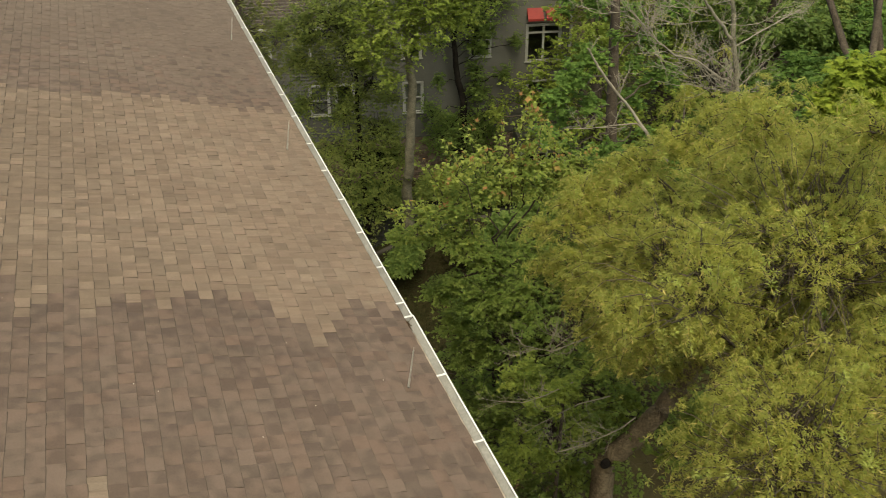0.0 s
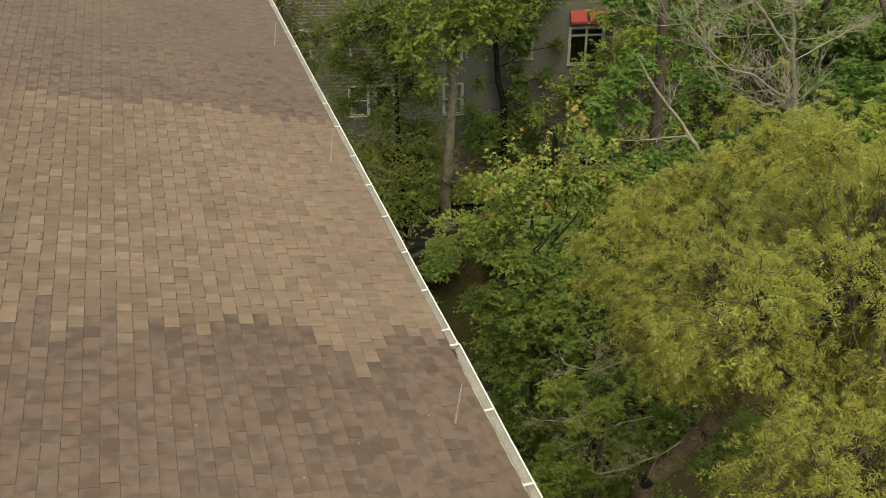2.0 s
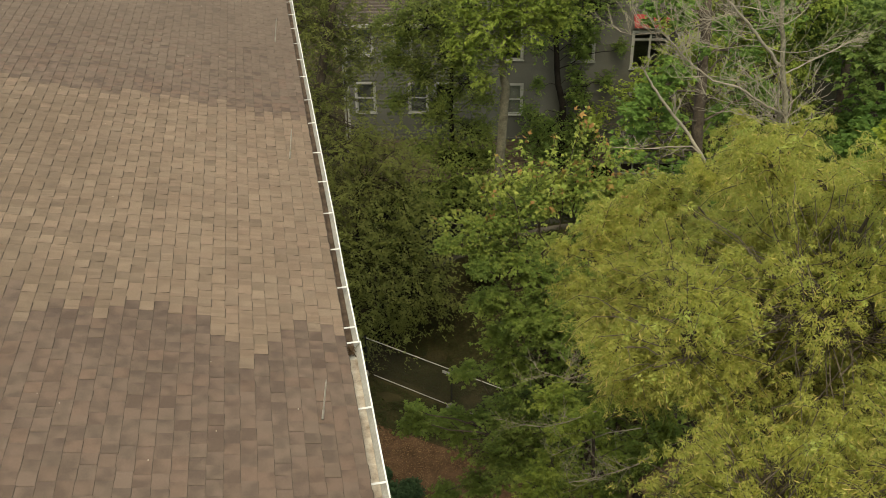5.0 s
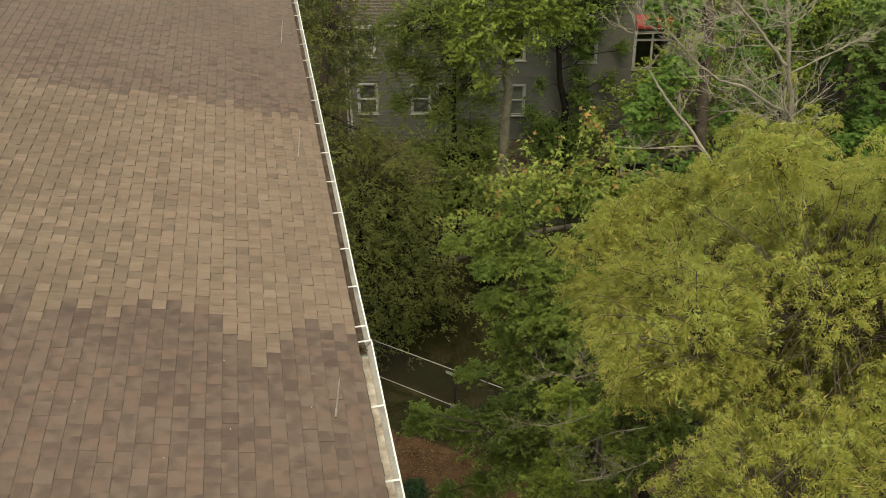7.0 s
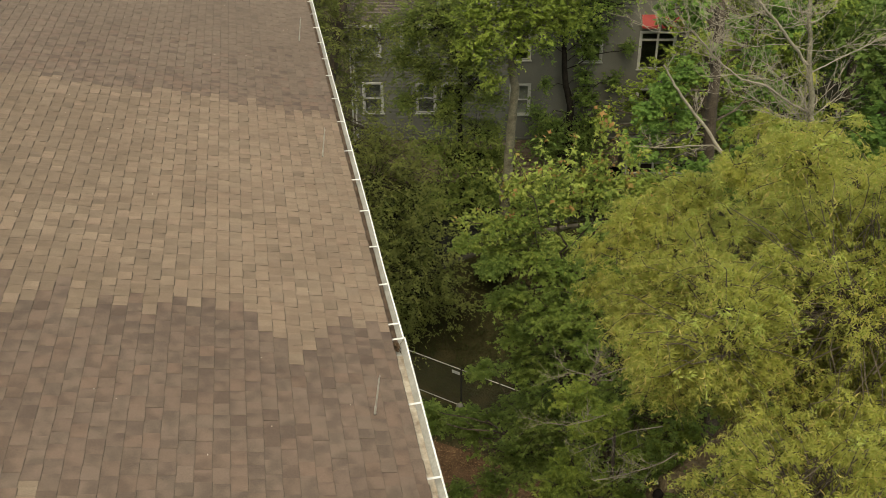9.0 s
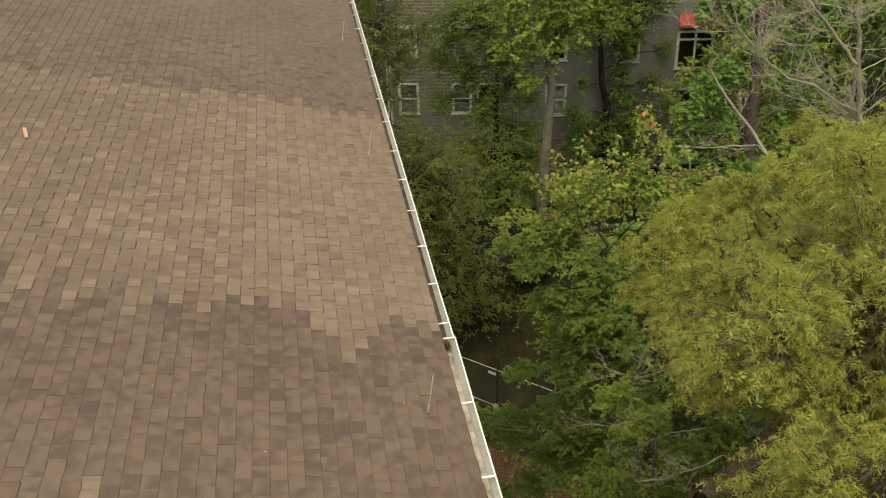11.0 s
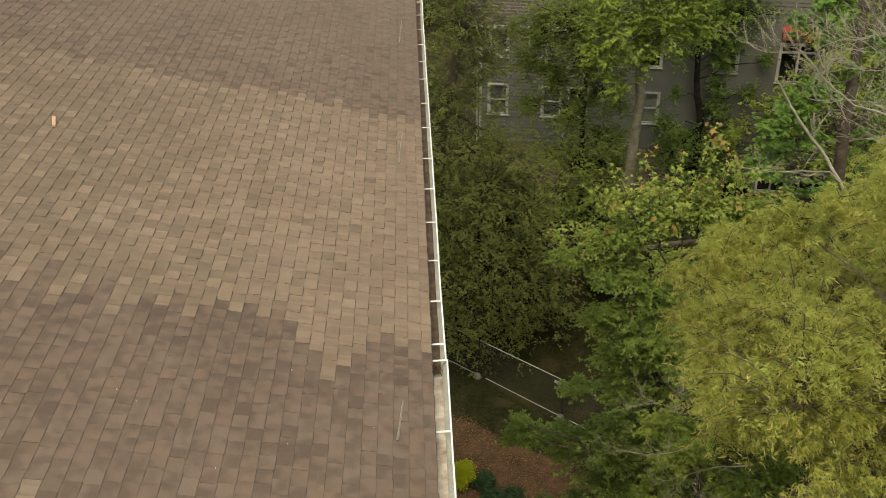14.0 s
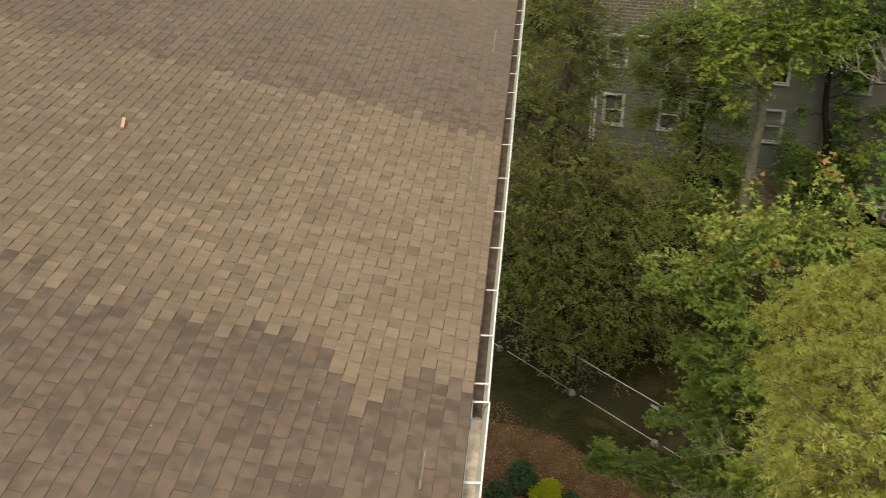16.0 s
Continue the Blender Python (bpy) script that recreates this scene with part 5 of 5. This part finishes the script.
spots = [(25, 27, 12.0, 3.2), (22, 21, 9.0, 2.8), (26, 20, 8.0, 3.0), (20, 26, 7.0, 2.6), (27, 23, 6.0, 2.8), (33, 42, 8.0, 4.0), (38, 47, 9.0, 4.6), (29, 41, 7.5, 3.6), (44, 48, 9.0, 5.0), (40, 40, 8.0, 4.4), (29, 24, 10.5, 3.4), (33, 30, 13.0, 3.8), (24, 34, 12.5, 3.4), (29, 36, 13.0, 3.8), (14, 18, 5.0, 2.6), (11, 22, 5.0, 2.4), (17, 23, 6.2, 2.8), (-1.5, 41, 11.0, 3.2), (-3.5, 33, 6.0, 2.6), (26.5, 29.5, 6.5, 2.6), (31, 27, 6.5, 2.8)]
for k, (x, y, zc, r) in enumerate(spots):
    g0 = float(ground_z(x, y))
    tree("woodland_tree", "leafy green tree in the woods behind the yard", [(x, y, g0 - 0.1), (x + 0.2, y, zc * 0.5), (x, y + 0.3, zc), (x + 0.2, y, zc + r * 0.7)], 0.28,
         auto_lobes(100 + k, (x, y, zc), r, r * 0.95, 9, r * 0.55), M["bark_brown"], M[("leaf_deep", "leaf_star", "leaf_mid")[k % 3]], 420, 0.75, 3, 8, OVAL, 0.27, 0.5, 50 + k, flat=0.9, bare=24, limb_thick=0.5, gaps=-1.6)

# ---- shrubs ----
def shrub(label, at, r, leaf, size, seed, name="shrub", count=500, template=OVAL):
    rng = np.random.default_rng(seed)
    z = float(ground_z(at[0], at[1]))
    ob = tagged(new(name), label, "shrub")
    ob.location = (at[0], at[1], z)
    stems = [(bent(rng, (0, 0, -0.05), rng.normal(0, 1, 3) * (r * 0.5, r * 0.5, 0.1) + (0, 0, r * 0.8), 5, 0.1), np.linspace(0.02, 0.005, 5)) for _ in range(9)]
    v, f = tube_arrays(stems, 4)
    mesh_object("stems", v, f, M["bark_brown"], ob)
    lobes = [(rng.normal(0, r * 0.4), rng.normal(0, r * 0.4), r * rng.uniform(0.35, 0.8), r * rng.uniform(0.4, 0.6)) for _ in range(6)]
    p, o = crown_points(rng, lobes, count, 8, r * 0.12, -0.3)
    p[:, 2] = np.maximum(p[:, 2], 0.03)
    v, f = leaf_arrays(rng, p, o, template, size, 0.3)
    tagged(mesh_object("foliage", v, f, leaf, ob), kind="stuff")


shrub("rounded golden yellow shrub in the mulch bed", (1.1, 18.85), 0.55, M["leaf_gold"], 0.12, 61, "golden_shrub", 900, LANCE)
for k, (x, y, r) in enumerate([(0.35, 19.4, 0.62), (-0.5, 18.6, 0.5), (1.9, 18.45, 0.4), (2.6, 17.0, 0.7)]):
    shrub("dark green leafy shrub in the mulch bed", (x, y), r, M["leaf_evergreen"], 0.11, 62 + k)
for k, (x, y, r) in enumerate([(5.0, 32.6, 1.3), (8.0, 32.8, 1.0), (10.8, 32.0, 1.2), (12.6, 31.6, 1.2), (14.6, 31.0, 1.3), (4.0, 30.4, 1.2), (16.6, 31.0, 1.2), (8.6, 28.0, 1.0), (11.0, 27.4, 1.2), (13.6, 27.0, 1.4)]):
    shrub("dark green shrub in the shade below the house", (x, y), r, M["leaf_deep"] if k % 2 else M["leaf_mid"], 0.17, 70 + k, count=650)

# low plants and litter over the shaded ground
def litter(name, label, x0, x1, y0, y1, count, size, leaf, seed, flat, thin, side):
    rng = np.random.default_rng(seed)
    p = np.stack([rng.uniform(x0, x1, count), rng.uniform(y0, y1, count), np.zeros(count)], 1)
    gap = np.sin(p[:, 0] * 1.9 + np.sin(p[:, 1] * 1.3)) + np.sin(p[:, 1] * 2.3 + p[:, 0] * 0.6)
    off = np.abs((p[:, 0] - FA[0]) * FD[1] - (p[:, 1] - FA[1]) * FD[0])
    bed = 0.6 * p[:, 0] + 0.8 * p[:, 1] - 18.6 + 0.25 * np.sin(3.1 * p[:, 0]) + rng.normal(0, 0.2, count)
    p = p[(gap > thin) & (off > 0.25) & (side * bed > 0)]
    p[:, 2] = ground_z(p[:, 0], p[:, 1]) + 0.06 + rng.uniform(0, flat, len(p))
    o = np.tile(np.array([[0.0, 0.0, 1.0]]), (len(p), 1)) + rng.normal(0, 0.3, (len(p), 3))
    v, f = leaf_arrays(rng, p, o, OVAL, size, 0.0)
    tagged(mesh_object(name, v, f, leaf), label, "undergrowth", kind="stuff")


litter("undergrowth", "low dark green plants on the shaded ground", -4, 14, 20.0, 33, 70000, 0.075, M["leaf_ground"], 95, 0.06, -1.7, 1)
litter("leaf_litter", "brown fallen leaves over mulch and grass", -3, 9.5, 11, 24.0, 32000, 0.065, M["litter"], 96, 0.02, -2.1, -1)

# ---- dead branches ----
def dead_branch(name, label, main, radius, spawn, seed, length, parent_thick=0.35, sweep=(-0.5, 0, 0.35), depth=2, stem=None):
    """A bare crooked limb with forking twigs."""
    rng = np.random.default_rng(seed)
    mp = np.array(main, float)
    tt = np.linspace(0, len(mp) - 1, 4 * (len(mp) - 1) + 1)
    line = np.stack([np.interp(tt, np.arange(len(mp)), mp[:, k]) for k in range(3)], 1)
    line[1:-1] += rng.normal(0, radius * 0.25, line[1:-1].shape)
    paths = []
    stack = []
    for _ in range(spawn):
        k = rng.integers(len(line) // 4, len(line))
        w = rng.normal(0, 0.3, 3) + np.array(sweep) * (1 if rng.uniform() < 0.75 else -1, 1, 1)
        stack.append((line[k], w / np.linalg.norm(w), length * rng.uniform(0.5, 1.1), radius * parent_thick, depth))
    while stack:
        a, w, ln, r, dep = stack.pop()
        n = 6
        p = [a]
        for _ in range(n - 1):
            w = w + rng.normal(0, 0.16, 3) + np.array((0, 0, 0.05))
            w /= np.linalg.norm(w)
            p.append(p[-1] + w * ln / (n - 1))
        p = np.array(p)
        paths.append((p, np.linspace(r, max(0.003, r * 0.3), n)))
        if dep > 0:
            for _ in range(7 if dep == depth else 3):
                k = rng.integers(1, n)
                w2 = w * 0.8 + rng.normal(0, 0.42, 3) + np.array((0, 0, 0.3))
                stack.append((p[k], w2 / np.linalg.norm(w2), ln * rng.uniform(0.35, 0.65), r * 0.5, dep - 1))
    base = line[0].copy()
    ob = tagged(new(name), label, "dead branch")
    ob.location = base
    v, f = tube_arrays([(line - base, np.linspace(radius, radius * 0.45, len(line)))], 9)
    mesh_object("stem", v, f, stem or M["dead_wood"], ob, smooth=True)
    v, f = tube_arrays([(p - base, r) for p, r in paths], 4)
    tagged(mesh_object("twig_growth", v, f, M["dead_wood"], ob), kind="stuff")


dead_branch("dead_treetop", "bare grey dead treetop above the yellow crown", [(7.77, 5.0, 17.99), (7.68, 5.2, 18.73), (7.59, 5.3, 19.26), (7.38, 5.3, 20.18), (7.23, 5.3, 20.91), (7.09, 5.3, 21.69)], 0.062, 20, 81, 1.1, 0.14, (-0.8, -0.1, 0.22), stem=M["bark_grey"])
dead_branch("dead_limb", "bare dead limb rising from the dead treetop", [(7.36, 5.3, 20.04), (7.25, 5.3, 20.15), (6.8, 5.2, 20.65), (6.45, 5.1, 20.97), (6.15, 5.1, 21.27), (5.89, 5.1, 21.64)], 0.03, 12, 82, 1.0, 0.24, (-0.8, -0.1, 0.15))
dead_branch("dead_limb", "low bare limb spreading from the dead treetop", [(7.59, 5.3, 19.2), (7.26, 5.3, 19.36), (6.6, 5.1, 19.82), (6.09, 5.0, 20.0), (5.58, 4.9, 20.39), (5.11, 4.8, 20.89)], 0.021, 12, 87, 0.85, 0.32, (-0.75, 0, 0.3))
dead_branch("dead_limb", "thin bare limb beside the dead treetop", [(7.46, 5.3, 19.91), (7.68, 5.3, 20.0), (8.13, 5.3, 20.2), (8.45, 5.3, 20.33), (8.7, 5.3, 20.4)], 0.013, 8, 88, 0.5, 0.35, (0.75, 0, 0.3), 1)
dead_branch("dead_limb", "bare dead limb leaning out of the yellow crown", [(8.15, 8.0, 16.49), (7.82, 8.3, 16.98), (7.5, 8.5, 17.5), (6.84, 8.6, 18.3), (6.63, 8.6, 18.61), (6.4, 8.6, 18.97)], 0.04, 4, 83, 0.6, 0.25, (-0.2, 0, 0.6), 1)
dead_branch("dead_limb", "thin bare limb reaching sideways from the crown", [(7.73, 8.3, 17.12), (7.55, 8.4, 17.28), (7.0, 8.4, 17.31), (6.41, 8.4, 17.32), (5.87, 8.4, 17.41)], 0.016, 7, 84, 0.5, 0.4, (-0.7, 0, 0.2), 1)
dead_branch("dead_limb", "bare twiggy branch low in the green foliage", [(5.0, 4.2, 15.45), (4.4, 4.25, 15.25), (3.85, 4.3, 15.1), (3.4, 4.4, 15.25)], 0.013, 11, 85, 0.6, 0.45, (-0.7, 0, 0.1), 1)
dead_branch("dead_limb", "bare twiggy branch low in the green foliage", [(4.7, 5.0, 13.7), (4.2, 5.1, 13.45), (3.76, 5.15, 13.35), (3.3, 5.2, 13.45)], 0.012, 9, 86, 0.5, 0.45, (-0.7, 0, 0.1), 1)
dead_branch("dead_limb", "bare twiggy branch low in the green foliage", [(5.15, 3.42, 13.95), (4.9, 3.45, 13.75), (4.4, 3.7, 13.35), (3.9, 3.96, 13.05)], 0.014, 10, 89, 0.6, 0.45, (-0.6, 0, -0.1), 1)
dead_branch("dead_limb", "bare twiggy branch low in the green foliage", [(5.9, 5.6, 12.6), (5.3, 5.8, 12.4), (4.7, 6.0, 12.0), (4.25, 6.2, 11.6)], 0.012, 8, 90, 0.55, 0.45, (-0.6, 0, -0.1), 1)
# the hollow in the leaning trunk: a near-black ball, its inner shade painted on
bm = bmesh.new()
bmesh.ops.create_uvsphere(bm, u_segments=14, v_segments=9, radius=0.14)
bmesh.ops.scale(bm, vec=(0.9, 0.6, 1.0), verts=bm.verts)
bmesh.ops.translate(bm, vec=Vector((6.28, 6.14, 10.2)) - Vector((6.45, 6.4, -0.1)), verts=bm.verts)
part("knot_hole", bm, M["hollow"], big, "near-black ball painted as the shade in a trunk hole")

# ---- shingles, tab by tab ----
rt = np.random.default_rng(77)
# where the paler batch of shingles begins, course by course from the eave
EDGE = [-0.03, 0.16, 0.01, 0.2, 0.0, -0.23, -0.46, -0.71, -0.29, -0.2, 0.14, 0.3, 0.12, 0.33, 0.14, 0.3, 0.17, -0.07, 0.3, 0.05, 0.21, -0.03, -0.23, 0.48, 0.2, 0.0, -0.23, 0.52, 0.28, 0.05, -0.2, 0.53]
NEAR = (-2.62, -0.72, 3.75)   # y from, y to, metres up the slope: tabs that are parts of their own
boxes = {"shingle_light": [], "shingle_dark": [], "shingle_mid": [], "shingle_grey": [], "shingle_umber": []}
singles = []
courses = int((top_s - 0.08) / EXPOSURE) + 1
for i in range(courses):
    s0 = -0.03 if i == 0 else 0.075 + (i - 1) * EXPOSURE
    near_edge = EDGE[i] if i < len(EDGE) else 0.25 + (0.24 if i % 2 else -0.24) + rt.uniform(-0.1, 0.1)
    far_edge = 5.9 + rt.uniform(-0.24, 0.24)
    up, down = [near_edge], [near_edge]
    while up[-1] < ROOF_Y1 - 0.1:
        up.append(min(up[-1] + 0.165 + rt.uniform(-0.018, 0.018) + (0.01 if len(up) % 2 else -0.01), ROOF_Y1))
    while down[-1] > ROOF_Y0 + 0.1:
        down.append(max(down[-1] - 0.165 - rt.uniform(-0.018, 0.018) - (0.01 if len(down) % 2 else -0.01), ROOF_Y0))
    ends = down[::-1] + up[1:]
    raised = i % 4 < 2
    for y, y1 in zip(ends, ends[1:]):
        raised = not raised
        mid = (y + y1) / 2
        if i == 22 and -3.0 < mid < -2.38:
            key = "shingle_light"
        elif near_edge < mid < far_edge:
            key = "shingle_grey" if rt.uniform() < min(0.75, max(0.06, (s0 - 0.9) / 3.6)) else "shingle_light"
        elif mid <= near_edge:
            key = "shingle_umber" if rt.uniform() < 0.85 - 1.1 * (near_edge - mid) else "shingle_dark"
        else:
            past = mid - far_edge
            key = "shingle_dark" if rt.uniform() < 0.9 - 0.26 * past else "shingle_mid"
        joint = 0.0011 if key in ("shingle_light", "shingle_grey") else 0.0013
        row = (s0 + rt.uniform(-0.0035, 0.0035), y + joint, y1 - joint, ((0.0125 if raised else 0.0045) if mid > near_edge else (0.0096 if raised else 0.0052)) + rt.uniform(0, 0.0012))
        if NEAR[0] < y and y1 < NEAR[1] and s0 < NEAR[2]:
            singles.append((key, row))
        else:
            boxes[key].append(row)


def tab_arrays(rows):
    """Wedge-shaped tabs: thick at the butt, tucked under the course above, one end a little lower, corners cut unevenly."""
    r = np.array(rows, float)
    g = np.random.default_rng(len(r))
    v = np.zeros((len(r), 8, 3))
    low_end = r[:, 3] * g.uniform(0.5, 0.8, len(r))
    skew = g.normal(0, 0.0022, (len(r), 2))
    for k, (ds, edge, level) in enumerate([(0, 1, "under"), (0, 2, "under"), (0, 1, "low"), (0, 2, "high"), (0.152, 1, "tuck"), (0.152, 2, "tuck"), (0.152, 1, "under"), (0.152, 2, "under")]):
        # The butt flares outward so its edge colour draws the course's shadow line.
        s = r[:, 0] + (ds if ds or level != "under" else -0.002 - 0.9 * r[:, 3])
        y = r[:, edge] + (skew[:, 0] if ds == 0 else -skew[:, 0]) + (0 if ds else skew[:, 1] * 0.3)
        up = {"under": np.full(len(r), -0.004), "low": low_end, "high": r[:, 3], "tuck": r[:, 3] * 0.1 + 0.0005}[level]
        v[:, k, 0] = EAVE_X - s * COS + up * SIN
        v[:, k, 1] = y
        v[:, k, 2] = EAVE_Z + s * SIN + up * COS
    q = np.array([(2, 3, 5, 4), (0, 1, 3, 2), (0, 2, 4, 6), (1, 7, 5, 3)])
    return v.reshape(-1, 3), (np.arange(len(r))[:, None, None] * 8 + q).reshape(-1, 4)


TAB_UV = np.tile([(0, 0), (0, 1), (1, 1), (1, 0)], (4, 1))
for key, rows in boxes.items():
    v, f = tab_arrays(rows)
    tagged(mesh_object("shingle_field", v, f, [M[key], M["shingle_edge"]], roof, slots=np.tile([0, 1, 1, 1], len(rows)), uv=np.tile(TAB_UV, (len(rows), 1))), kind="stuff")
# single tabs share their meshes by length
lib = {}
for key, (s, a, b, h) in singles:
    w = round((b - a) / 0.01) * 0.01
    if (key, w, h < 0.0068) not in lib:
        v, f = tab_arrays([(0.0, -w / 2, w / 2, 0.006 if h < 0.0068 else 0.0098)])
        v = v - np.array(on_roof(0, 0))
        ob = mesh_object("shingle", v, f, [M[key], M["shingle_edge"]], roof, slots=[0, 1, 1, 1], uv=TAB_UV)
        lib[(key, w, h < 0.0068)] = ob.data
    else:
        ob = new("shingle", lib[(key, w, h < 0.0068)])
        ob.parent = roof
    ob.location = on_roof(s, (a + b) / 2)
# the far slope, plain courses
back = []
for i in range(int(top_s / 0.286)):
    s = i * 0.286
    x = 2 * xr - EAVE_X + s * COS
    back.append((x, EAVE_Z + s * SIN))
bv, bf = [], []
for k, (x, z) in enumerate(back):
    n0 = len(bv)
    bv += [(x, ROOF_Y0, z - 0.004), (x, ROOF_Y1, z - 0.004), (x, ROOF_Y0, z + 0.012), (x, ROOF_Y1, z + 0.012), (x + 0.3 * COS, ROOF_Y0, z + 0.3 * SIN), (x + 0.3 * COS, ROOF_Y1, z + 0.3 * SIN)]
    bf += [(n0, n0 + 1, n0 + 3, n0 + 2), (n0 + 2, n0 + 3, n0 + 5, n0 + 4)]
tagged(mesh_object("back_courses", bv, bf, M["shingle_mid"], roof), kind="stuff")
part("ridge_cap", joined(box_bm((0.3, ROOF_Y1 - ROOF_Y0, 0.012), (xr + 0.14, (ROOF_Y0 + ROOF_Y1) / 2, zr - 0.012), 0, None)), M["shingle_dark"], roof)
# pale grit and bits of twig lying on the roof
bits_v, bits_f = [], []
rb_ = np.random.default_rng(90)
for k in range(70):
    s, y = rb_.uniform(0.2, 7.5), rb_.uniform(-3, 12)
    c = np.array(on_roof(s, y, 0.017))
    d = rb_.uniform(0.002, 0.0065, 3)
    n0 = len(bits_v)
    bits_v += [tuple(c + np.array(o) * d) for o in ((-1, -1, -1), (1, -1, -1), (1, 1, -1), (-1, 1, -1), (-0.6, -0.6, 0.6), (0.6, -0.6, 0.6), (0.6, 0.6, 0.6), (-0.6, 0.6, 0.6))]
    bits_f += [tuple(n0 + i for i in q) for q in ((0, 3, 2, 1), (4, 5, 6, 7), (0, 1, 5, 4), (1, 2, 6, 5), (2, 3, 7, 6), (3, 0, 4, 7))]
tagged(mesh_object("grit", bits_v, bits_f, M["gutter_silt"]), "pale grit scattered on the shingles", "grit", kind="stuff")
